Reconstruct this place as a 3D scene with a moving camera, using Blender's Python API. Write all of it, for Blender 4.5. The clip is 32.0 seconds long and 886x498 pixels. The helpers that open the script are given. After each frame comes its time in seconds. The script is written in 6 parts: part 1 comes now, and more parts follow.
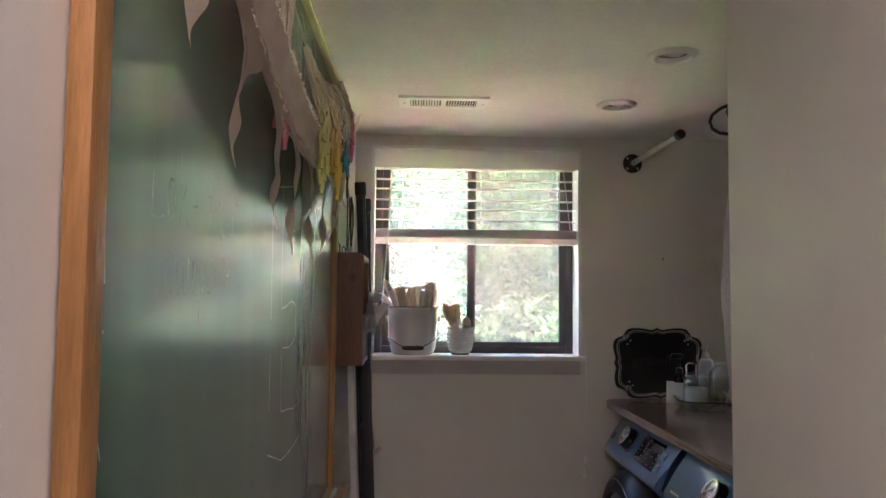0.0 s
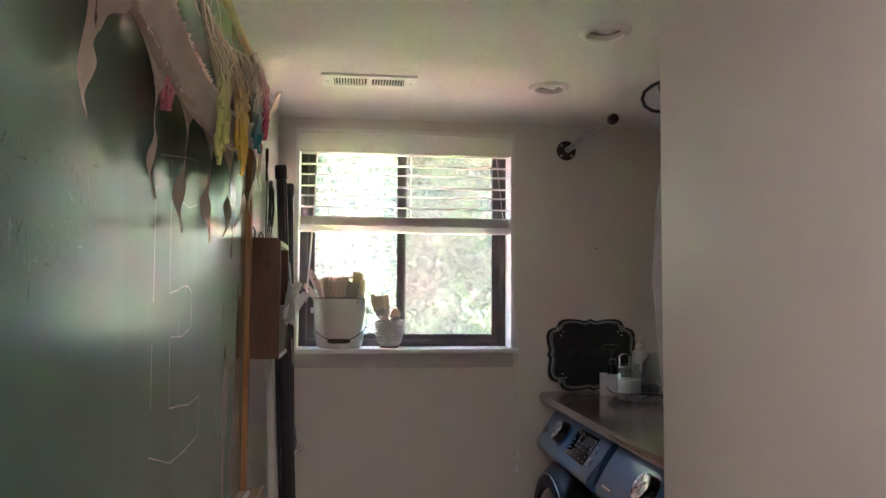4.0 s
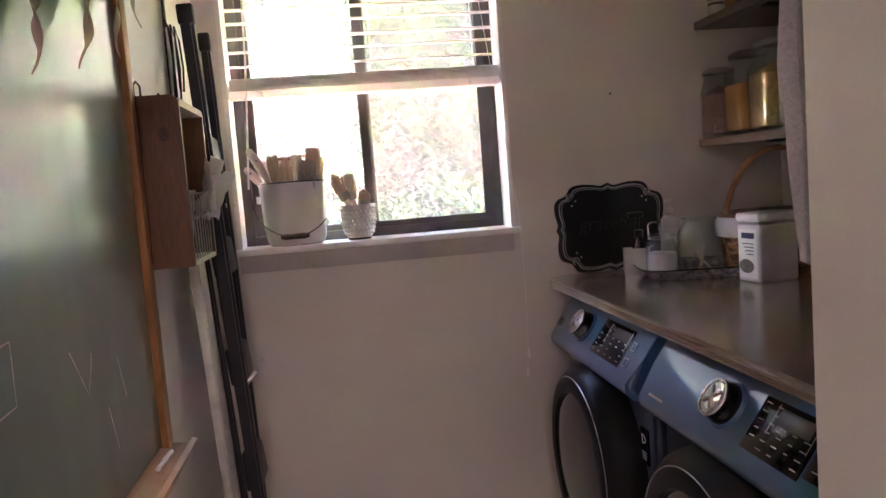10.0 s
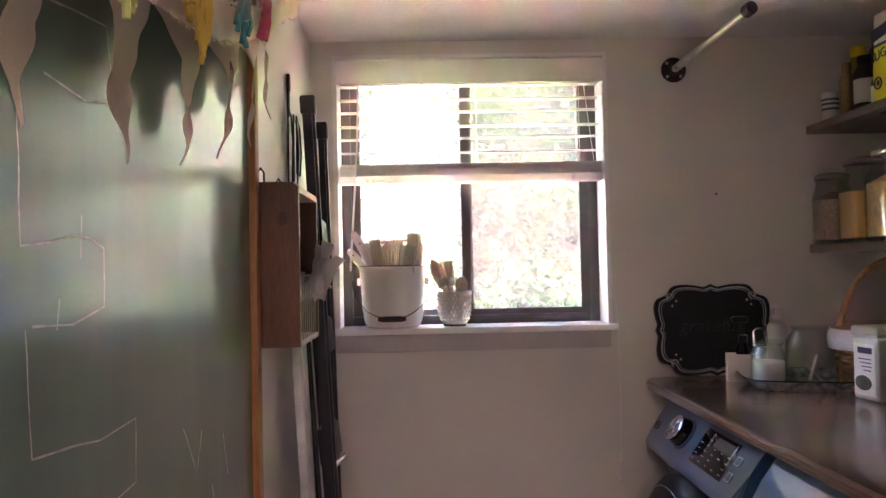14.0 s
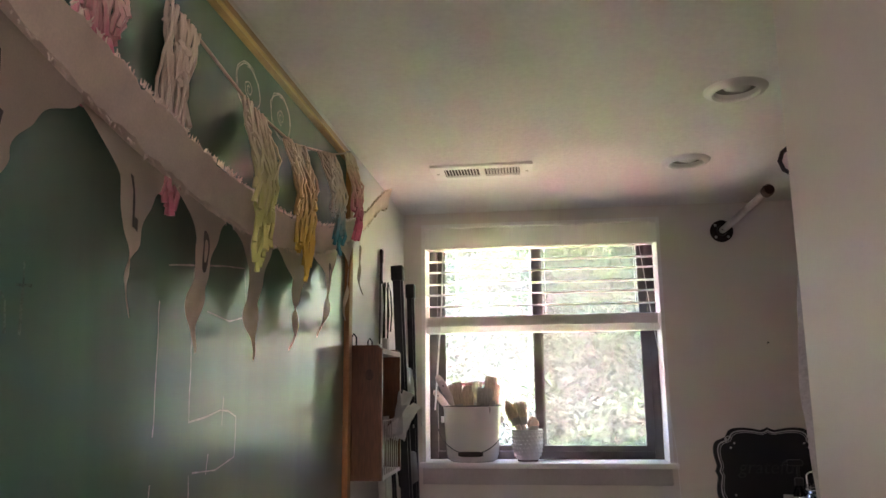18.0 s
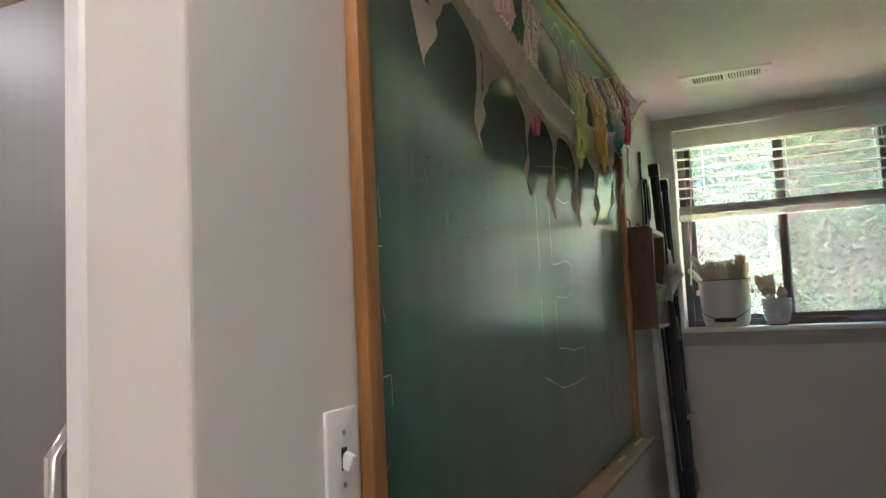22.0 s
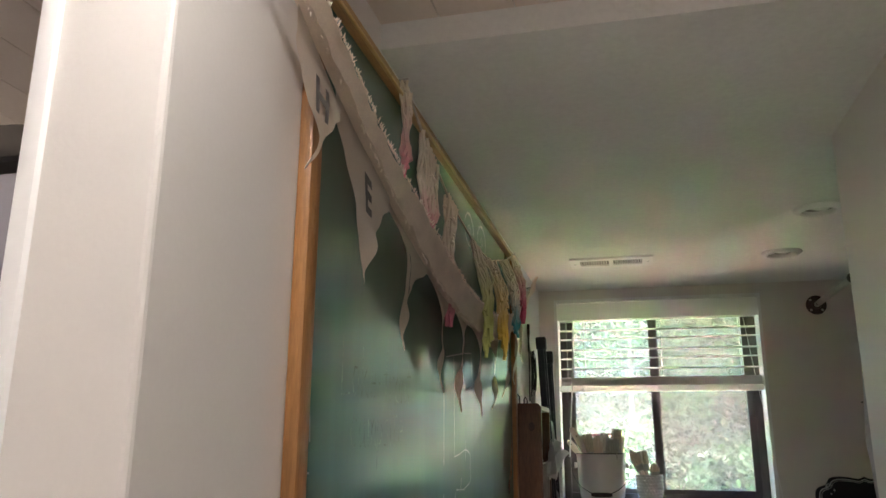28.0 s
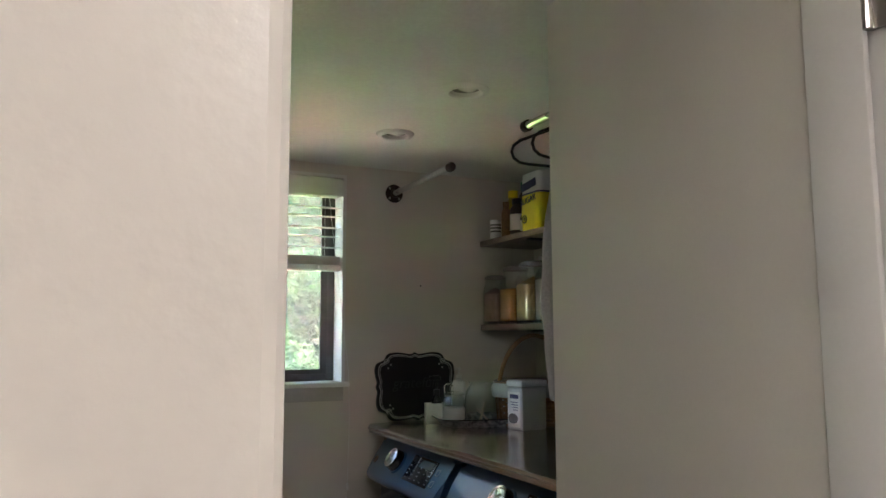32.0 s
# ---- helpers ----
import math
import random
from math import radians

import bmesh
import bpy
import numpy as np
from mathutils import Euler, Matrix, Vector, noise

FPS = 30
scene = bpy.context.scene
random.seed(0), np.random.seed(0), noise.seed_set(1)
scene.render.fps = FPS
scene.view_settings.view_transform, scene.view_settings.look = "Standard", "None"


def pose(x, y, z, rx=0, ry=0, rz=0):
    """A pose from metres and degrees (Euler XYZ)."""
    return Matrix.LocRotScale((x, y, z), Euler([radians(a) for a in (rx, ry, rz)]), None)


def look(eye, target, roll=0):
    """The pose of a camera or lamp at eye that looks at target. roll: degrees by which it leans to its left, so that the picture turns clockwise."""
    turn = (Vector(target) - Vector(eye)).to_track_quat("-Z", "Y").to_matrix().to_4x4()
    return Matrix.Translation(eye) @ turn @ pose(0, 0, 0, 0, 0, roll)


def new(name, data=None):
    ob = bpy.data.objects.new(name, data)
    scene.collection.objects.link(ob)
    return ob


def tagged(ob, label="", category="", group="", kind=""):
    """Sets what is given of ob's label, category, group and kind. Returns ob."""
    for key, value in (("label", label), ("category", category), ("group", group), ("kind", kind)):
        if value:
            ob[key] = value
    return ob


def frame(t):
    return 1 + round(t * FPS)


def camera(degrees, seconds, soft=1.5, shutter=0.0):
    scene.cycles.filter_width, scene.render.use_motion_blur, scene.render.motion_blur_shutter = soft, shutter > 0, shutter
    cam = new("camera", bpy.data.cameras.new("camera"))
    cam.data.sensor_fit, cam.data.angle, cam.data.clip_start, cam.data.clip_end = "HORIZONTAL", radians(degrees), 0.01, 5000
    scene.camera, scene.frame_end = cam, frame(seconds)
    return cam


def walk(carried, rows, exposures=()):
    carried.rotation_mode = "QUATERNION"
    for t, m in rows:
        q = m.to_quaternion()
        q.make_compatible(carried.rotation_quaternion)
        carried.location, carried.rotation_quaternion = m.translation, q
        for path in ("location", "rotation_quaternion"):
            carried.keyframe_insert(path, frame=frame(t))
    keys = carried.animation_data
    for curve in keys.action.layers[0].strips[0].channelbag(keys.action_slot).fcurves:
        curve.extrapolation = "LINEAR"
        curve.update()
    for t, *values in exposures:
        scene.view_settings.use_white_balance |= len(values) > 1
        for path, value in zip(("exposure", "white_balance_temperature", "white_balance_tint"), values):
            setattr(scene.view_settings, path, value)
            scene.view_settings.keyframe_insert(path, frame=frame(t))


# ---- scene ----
cam = camera(61.0, 32.0)
walk(cam, [
    (0, look((0.253, -3.220, 1.463), (0.332, -1.226, 1.587), 0.54)),
    (0.5, look((0.293, -3.152, 1.459), (0.291, -1.154, 1.559), -0.53)),
    (1, look((0.329, -3.089, 1.465), (0.360, -1.091, 1.531), -0.69)),
    (1.5, look((0.338, -3.101, 1.454), (0.424, -1.105, 1.539), 0.11)),
    (2, look((0.322, -3.121, 1.459), (0.452, -1.128, 1.570), 0.85)),
    (2.5, look((0.304, -3.130, 1.452), (0.476, -1.142, 1.582), 1.26)),
    (3, look((0.311, -3.112, 1.427), (0.525, -1.127, 1.552), 1.39)),
    (3.5, look((0.305, -3.109, 1.441), (0.533, -1.125, 1.557), 0.73)),
    (5.5, look((0.346, -3.002, 1.428), (0.584, -1.020, 1.547), 0.05)),
    (6, look((0.331, -2.977, 1.432), (0.536, -0.991, 1.538), -0.31)),
    (6.5, look((0.343, -2.960, 1.430), (0.500, -0.968, 1.516), -0.54)),
    (7, look((0.403, -2.905, 1.439), (0.452, -0.906, 1.472), -0.13)),
    (7.5, look((0.459, -2.870, 1.422), (0.332, -0.875, 1.387), 0.10)),
    (8, look((0.453, -2.780, 1.410), (0.264, -0.790, 1.330), 0.35)),
    (8.5, look((0.398, -2.627, 1.405), (0.323, -0.630, 1.322), 0.48)),
    (9, look((0.378, -2.541, 1.402), (0.528, -0.548, 1.327), -0.95)),
    (9.5, look((0.397, -2.483, 1.365), (0.638, -0.501, 1.251), -3.90)),
    (10, look((0.403, -2.467, 1.379), (0.664, -0.492, 1.201), -4.40)),
    (10.5, look((0.397, -2.483, 1.391), (0.634, -0.505, 1.213), -3.72)),
    (11, look((0.374, -2.487, 1.381), (0.561, -0.501, 1.239), -2.88)),
    (11.5, look((0.356, -2.498, 1.416), (0.477, -0.504, 1.324), -1.35)),
    (12, look((0.358, -2.519, 1.425), (0.455, -0.521, 1.402), -0.60)),
    (12.5, look((0.361, -2.534, 1.432), (0.462, -0.536, 1.447), -0.82)),
    (13, look((0.351, -2.563, 1.439), (0.447, -0.566, 1.489), -0.57)),
    (13.5, look((0.347, -2.557, 1.426), (0.437, -0.559, 1.472), -0.69)),
    (15.5, look((0.458, -2.070, 1.384), (0.328, -0.076, 1.462), -2.76)),
    (16, look((0.408, -2.146, 1.416), (0.261, -0.158, 1.580), -2.52)),
    (16.5, look((0.418, -2.399, 1.411), (0.208, -0.428, 1.680), -1.50)),
    (17, look((0.447, -2.615, 1.463), (0.209, -0.655, 1.778), -0.97)),
    (17.5, look((0.512, -2.756, 1.450), (0.273, -0.802, 1.802), -0.52)),
    (18, look((0.515, -2.860, 1.480), (0.270, -0.909, 1.844), -0.56)),
    (18.5, look((0.465, -3.054, 1.465), (0.198, -1.108, 1.840), -1.02)),
    (19, look((0.441, -3.199, 1.474), (0.111, -1.260, 1.837), -0.53)),
    (19.5, look((0.516, -3.269, 1.474), (-0.033, -1.384, 1.854), -0.46)),
    (20, look((0.557, -3.329, 1.489), (-0.125, -1.502, 1.936), -1.77)),
    (20.5, look((0.538, -3.409, 1.494), (-0.305, -1.676, 2.026), -2.16)),
    (21, look((0.545, -3.408, 1.480), (-0.390, -1.716, 1.992), -1.90)),
    (21.5, look((0.492, -3.448, 1.400), (-0.378, -1.684, 1.763), -1.27)),
    (22, look((0.488, -3.486, 1.345), (-0.326, -1.666, 1.504), -2.65)),
    (22.5, look((0.485, -3.483, 1.354), (-0.281, -1.637, 1.433), -3.78)),
    (23, look((0.520, -3.506, 1.391), (-0.197, -1.645, 1.537), -3.37)),
    (23.5, look((0.512, -3.528, 1.432), (-0.168, -1.669, 1.712), -2.93)),
    (24, look((0.515, -3.532, 1.458), (-0.177, -1.691, 1.817), -3.51)),
    (24.5, look((0.504, -3.544, 1.458), (-0.244, -1.724, 1.817), -2.06)),
    (26.5, look((0.473, -3.566, 1.436), (-0.247, -1.729, 1.760), -0.38)),
    (27, look((0.478, -3.571, 1.454), (-0.131, -1.697, 1.795), 0.14)),
    (27.5, look((0.444, -3.601, 1.497), (-0.048, -1.707, 1.911), 1.33)),
    (28, look((0.408, -3.525, 1.474), (-0.060, -1.643, 1.964), 0.27)),
    (28.5, look((0.366, -3.375, 1.448), (-0.029, -1.465, 1.889), -1.03)),
    (29, look((0.237, -3.310, 1.428), (0.087, -1.357, 1.828), -2.63)),
    (29.5, look((0.119, -3.261, 1.450), (0.195, -1.299, 1.834), -2.50)),
    (30, look((0.089, -3.168, 1.460), (0.288, -1.219, 1.862), -0.33)),
    (30.5, look((0.018, -3.146, 1.459), (0.362, -1.220, 1.878), 2.58)),
    (31, look((-0.029, -3.117, 1.446), (0.561, -1.250, 1.855), 1.43)),
    (31.5, look((-0.034, -3.127, 1.414), (0.735, -1.312, 1.755), 0.03)),
    (32, look((-0.043, -3.131, 1.402), (0.812, -1.338, 1.633), -0.19)),
], exposures=[(0.0, 6.54, 6800, 25), (3.0, 6.64, 6800, 26), (6.0, 6.66, 6850, 26), (7.0, 6.84, 6850, 26), (8.0, 7.02, 7250, 36), (14.0, 7.04, 7250, 41), (16.0, 6.74, 7050, 36), (18.0, 6.66, 6950, 32), (19.0, 6.60, 6950, 31), (20.0, 6.48, 6850, 28), (21.0, 6.12, 6900, 18), (22.0, 6.22, 6600, 11), (23.0, 6.24, 6650, 12), (24.0, 6.20, 6700, 12), (28.0, 6.24, 6700, 11), (29.0, 6.28, 6750, 10), (31.0, 6.34, 6750, 10), (32.0, 6.40, 6700, 9)])

# ---------------------------------------------------------------- world and light
world = bpy.data.worlds.new("sky")
scene.world = world
world.use_nodes = True
wn = world.node_tree.nodes
sky = wn.new("ShaderNodeTexSky")
sky.sky_type = "NISHITA"
sky.sun_disc = False
sky.sun_elevation = radians(38)
sky.sun_rotation = radians(98)
world.node_tree.links.new(sky.outputs[0], wn["Background"].inputs[0])
wn["Background"].inputs[1].default_value = 0.15

sun = new("sun", bpy.data.lights.new("sun", "SUN"))
sun.data.energy, sun.data.angle, sun.data.color = 4.6, radians(0.6), (1.0, 0.95, 0.88)
sun.matrix_world = look((11.0, -0.8, 8.6), (0, 0, 0))


def downlight_or_fill_lamp(x, y, z, watts, colour, size=0.13):
    lamp = new("downlight_or_fill_lamp", bpy.data.lights.new("downlight_or_fill_lamp", "AREA"))
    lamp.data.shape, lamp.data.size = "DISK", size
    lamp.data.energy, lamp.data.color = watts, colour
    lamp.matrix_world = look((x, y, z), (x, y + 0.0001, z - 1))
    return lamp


# one seen downlight of the kitchen ceiling, then four unseen fill lamps
KITCHEN_AND_FILL_LIGHTS = ((-1.53, -2.07, 0.35), (-1.53, -3.7, 0.10), (-3.1, -5.3, 0.55), (0.45, -4.6, 0.24), (0.12, -3.16, 0.066))
for lx, ly, watts in KITCHEN_AND_FILL_LIGHTS:
    downlight_or_fill_lamp(lx, ly, 2.198, watts, (0.99, 0.955, 0.985))


# ---------------------------------------------------------------- helpers of shape
def box(bm, x0, x1, y0, y1, z0, z1):
    vs = [bm.verts.new(p) for p in ((x0, y0, z0), (x1, y0, z0), (x1, y1, z0), (x0, y1, z0),
                                    (x0, y0, z1), (x1, y0, z1), (x1, y1, z1), (x0, y1, z1))]
    for q in ((3, 2, 1, 0), (4, 5, 6, 7), (0, 1, 5, 4), (1, 2, 6, 5), (2, 3, 7, 6), (3, 0, 4, 7)):
        bm.faces.new([vs[i] for i in q])
    return vs


def slab(x0, x1, y0, y1, z0, z1, bevel=0.0, seg=2):
    bm = bmesh.new()
    box(bm, x0, x1, y0, y1, z0, z1)
    if bevel:
        bmesh.ops.bevel(bm, geom=bm.edges[:], offset=bevel, segments=seg, affect="EDGES", profile=0.5)
    return bm


def ring_frame(axis):
    axis = Vector(axis).normalized()
    side = axis.cross(Vector((0, 0, 1)) if abs(axis.z) < 0.9 else Vector((1, 0, 0))).normalized()
    return side, axis.cross(side)


def tube(points, radius, seg=8, bm=None, closed=False):
    """A round bar along points; radius may be one number or one a point."""
    bm = bm or bmesh.new()
    pts = [Vector(p) for p in points]
    n = len(pts)
    rings = []
    side = None
    for i, p in enumerate(pts):
        if closed:
            d = pts[(i + 1) % n] - pts[i - 1]
        else:
            d = pts[min(i + 1, n - 1)] - pts[max(i - 1, 0)]
        d.normalize()
        if side is None:
            side, _ = ring_frame(d)
        side = (side - d * side.dot(d)).normalized()
        up = d.cross(side)
        r = radius[i] if isinstance(radius, (list, tuple)) else radius
        rings.append([bm.verts.new(p + (side * math.cos(a) + up * math.sin(a)) * r)
                      for a in (2 * math.pi * k / seg for k in range(seg))])
    for i in range(n if closed else n - 1):
        a, b = rings[i], rings[(i + 1) % n]
        for k in range(seg):
            bm.faces.new((a[k], a[(k + 1) % seg], b[(k + 1) % seg], b[k]))
    if not closed:
        bm.faces.new(rings[0][::-1])
        bm.faces.new(rings[-1])
    return bm


def lathe(profile, x=0.0, y=0.0, z=0.0, seg=32, bm=None, sx=1.0, sy=1.0, square=0.0):
    """A turned body from (radius, height) pairs; square over 0 flattens it to rounded sides."""
    bm = bm or bmesh.new()
    rings = []
    for r, h in profile:
        if r < 1e-5:
            rings.append([bm.verts.new((x, y, z + h))])
            continue
        ring = []
        for k in range(seg):
            a = 2 * math.pi * k / seg
            c, s = math.cos(a), math.sin(a)
            f = 1.0
            if square:
                f = 1.0 / (abs(c) ** (2 + square) + abs(s) ** (2 + square)) ** (1 / (2 + square))
            ring.append(bm.verts.new((x + r * c * f * sx, y + r * s * f * sy, z + h)))
        rings.append(ring)
    for a, b in zip(rings, rings[1:]):
        if len(a) == 1 and len(b) == 1:
            continue
        for k in range(seg):
            j = (k + 1) % seg
            if len(a) == 1:
                bm.faces.new((a[0], b[j], b[k]))
            elif len(b) == 1:
                bm.faces.new((a[k], a[j], b[0]))
            else:
                bm.faces.new((a[k], a[j], b[j], b[k]))
    return bm


def prism(outline, axis, lo, hi, bm=None):
    """An outline of 2D points given depth along one axis (x: (y, z); y: (x, z); z: (x, y))."""
    bm = bm or bmesh.new()

    def at(p, d):
        return {"x": (d, p[0], p[1]), "y": (p[0], d, p[1]), "z": (p[0], p[1], d)}[axis]

    a = [bm.verts.new(at(p, lo)) for p in outline]
    b = [bm.verts.new(at(p, hi)) for p in outline]
    bm.faces.new(a)
    bm.faces.new(b[::-1])
    n = len(outline)
    for i in range(n):
        j = (i + 1) % n
        bm.faces.new((a[j], a[i], b[i], b[j]))
    return bm


def turned(bm, m):
    bmesh.ops.transform(bm, matrix=m, verts=bm.verts[:])
    return bm


def mesh_of(name, bm, material, smooth=30):
    bmesh.ops.recalc_face_normals(bm, faces=bm.faces[:])
    me = bpy.data.meshes.new(name)
    bm.to_mesh(me)
    bm.free()
    for m in (material if isinstance(material, (list, tuple)) else [material]):
        me.materials.append(m)
    if smooth:
        me.shade_smooth()
        me.set_sharp_from_angle(angle=radians(smooth))
    return me


def part(name, bm, material, parent, label="", smooth=35):
    ob = new(name, mesh_of(name, bm, material, smooth))
    if parent is not None:
        ob.parent = parent
    if label:
        tagged(ob, label)
    return ob


def thing(name, label, category, group="", kind="", at=(0, 0, 0)):
    ob = new(name)
    ob.empty_display_size = 0.05
    ob.location = at
    return tagged(ob, label, category, group, kind)


def single(name, bm, material, label, category, group="", kind="", smooth=35):
    return tagged(part(name, bm, material, None, "", smooth), label, category, group, kind)


def text_mesh(body, size, material, m, parent, name="lettering", extrude=0.0006, label="", bold=0.0):
    cu = bpy.data.curves.new(name, "FONT")
    cu.body, cu.size, cu.extrude, cu.align_x, cu.align_y = body, size, extrude, "CENTER", "CENTER"
    cu.resolution_u, cu.offset = 3, bold
    tmp = new("tmp_text", cu)
    me = bpy.data.meshes.new_from_object(tmp.evaluated_get(bpy.context.evaluated_depsgraph_get()))
    bpy.data.objects.remove(tmp)
    bpy.data.curves.remove(cu)
    me.transform(m)
    me.materials.clear()
    me.materials.append(material)
    ob = new(name, me)
    ob.parent = parent
    if label:
        tagged(ob, label)
    return ob


# ---------------------------------------------------------------- materials
def material(name, colour, rough=0.6, metal=0.0, vary=0.12, scale=6.0, fine=0.0, fine_scale=120.0, bump=0.0,
             stretch=(1, 1, 1), colour2=None, coat=0.0, spec=0.5, rough_vary=0.08, sheen=0.0):
    """Paint, wood, metal, cloth: a base colour with broad and fine variation, uneven gloss and fine relief."""
    m = bpy.data.materials.new(name)
    m.use_nodes = True
    nt = m.node_tree
    bs = nt.nodes["Principled BSDF"]
    tc = nt.nodes.new("ShaderNodeTexCoord")
    mp = nt.nodes.new("ShaderNodeMapping")
    mp.inputs["Scale"].default_value = stretch
    nt.links.new(tc.outputs["Object"], mp.inputs[0])
    n1 = nt.nodes.new("ShaderNodeTexNoise")
    n1.inputs["Scale"].default_value, n1.inputs["Detail"].default_value = scale, 5.0
    nt.links.new(mp.outputs[0], n1.inputs["Vector"])
    n2 = nt.nodes.new("ShaderNodeTexNoise")
    n2.inputs["Scale"].default_value, n2.inputs["Detail"].default_value = fine_scale, 3.0
    nt.links.new(mp.outputs[0], n2.inputs["Vector"])
    ramp = nt.nodes.new("ShaderNodeMix")
    ramp.data_type = "RGBA"
    c = colour
    d = colour2 or tuple(v * (1 - vary) for v in c)
    ramp.inputs["A"].default_value = (*d, 1)
    ramp.inputs["B"].default_value = (*(min(1, v * (1 + (0 if colour2 else vary * 0.6))) for v in c), 1)
    mr = nt.nodes.new("ShaderNodeMapRange")
    mr.inputs["From Min"].default_value, mr.inputs["From Max"].default_value = 0.3, 0.7
    nt.links.new(n1.outputs["Fac"], mr.inputs["Value"])
    nt.links.new(mr.outputs[0], ramp.inputs["Factor"])
    out = ramp.outputs["Result"]
    if fine:
        mul = nt.nodes.new("ShaderNodeMix")
        mul.data_type, mul.blend_type = "RGBA", "MULTIPLY"
        mul.inputs["Factor"].default_value = 1.0
        fr = nt.nodes.new("ShaderNodeMapRange")
        fr.inputs["From Min"].default_value, fr.inputs["From Max"].default_value = 0.3, 0.7
        fr.inputs["To Min"].default_value, fr.inputs["To Max"].default_value = 1 - fine, 1.0
        nt.links.new(n2.outputs["Fac"], fr.inputs["Value"])
        nt.links.new(out, mul.inputs["A"])
        nt.links.new(fr.outputs[0], mul.inputs["B"])
        out = mul.outputs["Result"]
    nt.links.new(out, bs.inputs["Base Color"])
    rr = nt.nodes.new("ShaderNodeMapRange")
    rr.inputs["To Min"].default_value = max(0.02, rough - rough_vary)
    rr.inputs["To Max"].default_value = min(1, rough + rough_vary)
    nt.links.new(n1.outputs["Fac"], rr.inputs["Value"])
    nt.links.new(rr.outputs[0], bs.inputs["Roughness"])
    bs.inputs["Metallic"].default_value = metal
    bs.inputs["Coat Weight"].default_value = coat
    bs.inputs["Specular IOR Level"].default_value = spec
    bs.inputs["Sheen Weight"].default_value = sheen
    if bump:
        bp = nt.nodes.new("ShaderNodeBump")
        bp.inputs["Strength"].default_value, bp.inputs["Distance"].default_value = 1.0, bump
        nt.links.new(n2.outputs["Fac"], bp.inputs["Height"])
        nt.links.new(bp.outputs[0], bs.inputs["Normal"])
    return m


def glass(name, colour=(1, 1, 1), rough=0.0, ior=1.45):
    m = bpy.data.materials.new(name)
    m.use_nodes = True
    bs = m.node_tree.nodes["Principled BSDF"]
    bs.inputs["Base Color"].default_value = (*colour, 1)
    bs.inputs["Transmission Weight"].default_value = 1.0
    bs.inputs["Roughness"].default_value = rough
    bs.inputs["IOR"].default_value = ior
    return m


def glow(name, colour, strength):
    m = bpy.data.materials.new(name)
    m.use_nodes = True
    bs = m.node_tree.nodes["Principled BSDF"]
    bs.inputs["Base Color"].default_value = (0, 0, 0, 1)
    bs.inputs["Specular IOR Level"].default_value = 0.0
    bs.inputs["Emission Color"].default_value = (*colour, 1)
    bs.inputs["Emission Strength"].default_value = strength
    return m


def leaf_material(name, a, b):
    m = bpy.data.materials.new(name)
    m.use_nodes = True
    nt = m.node_tree
    bs = nt.nodes["Principled BSDF"]
    geo = nt.nodes.new("ShaderNodeNewGeometry")
    mix = nt.nodes.new("ShaderNodeMix")
    mix.data_type = "RGBA"
    mix.inputs["A"].default_value, mix.inputs["B"].default_value = (*a, 1), (*b, 1)
    nt.links.new(geo.outputs["Random Per Island"], mix.inputs["Factor"])
    nt.links.new(mix.outputs["Result"], bs.inputs["Base Color"])
    bs.inputs["Roughness"].default_value = 0.55
    bs.inputs["Specular IOR Level"].default_value = 0.05
    tr = nt.nodes.new("ShaderNodeBsdfTranslucent")
    nt.links.new(mix.outputs["Result"], tr.inputs["Color"])
    add = nt.nodes.new("ShaderNodeMixShader")
    add.inputs[0].default_value = 0.35
    nt.links.new(bs.outputs[0], add.inputs[1])
    nt.links.new(tr.outputs[0], add.inputs[2])
    nt.links.new(add.outputs[0], nt.nodes["Material Output"].inputs[0])
    return m


M_WALL = material("wall_paint", (0.80, 0.752, 0.705), 0.5, vary=0.05, scale=1.5, bump=0.0006, fine_scale=220, fine=0.03)
M_WALL_GLOSS = material("wall_paint_satin", (0.79, 0.755, 0.72), 0.30, vary=0.02, scale=1.3, bump=0.0002, fine_scale=160, fine=0.02, rough_vary=0.02)
M_HALL = material("wall_paint_hall", (0.82, 0.785, 0.735), 0.42, vary=0.03, scale=1.3, bump=0.0002, fine_scale=160, fine=0.02, rough_vary=0.02)
M_CEIL = material("ceiling_texture", (0.86, 0.85, 0.83), 0.85, vary=0.05, scale=2.0, bump=0.0022, fine_scale=75, fine=0.06)
M_TRIM = material("white_trim", (0.88, 0.87, 0.86), 0.38, vary=0.04, scale=3, fine=0.02)
# white planks, with the warm bounced light put into their beige colour
M_KCEIL = material("bounce_tinted_planks", (0.78, 0.69, 0.60), 0.55, vary=0.05, scale=2, fine=0.03)
# unseen floor; its pale colour is chosen to bounce light upward
M_FLOOR = material("pale_floor_wood", (0.76, 0.71, 0.64), 0.45, vary=0.3, scale=4, stretch=(6, 0.7, 6), fine=0.2)
M_OAK = material("orange_oak", (0.42, 0.20, 0.07), 0.42, vary=0.25, scale=7, stretch=(8, 8, 0.8), fine=0.25, fine_scale=60, bump=0.0005)
M_OAK_H = material("orange_oak_rail", (0.50, 0.30, 0.12), 0.42, vary=0.25, scale=7, stretch=(8, 0.8, 8), fine=0.2, fine_scale=60, bump=0.0005)
M_TRAY = material("tray_wood", (0.55, 0.36, 0.22), 0.5, vary=0.2, scale=6, stretch=(8, 0.7, 8), fine=0.2, fine_scale=50)
M_WALNUT = material("brown_wood", (0.165, 0.066, 0.027), 0.4, vary=0.4, scale=5, stretch=(6, 6, 0.7), fine=0.3, fine_scale=40, bump=0.0004)
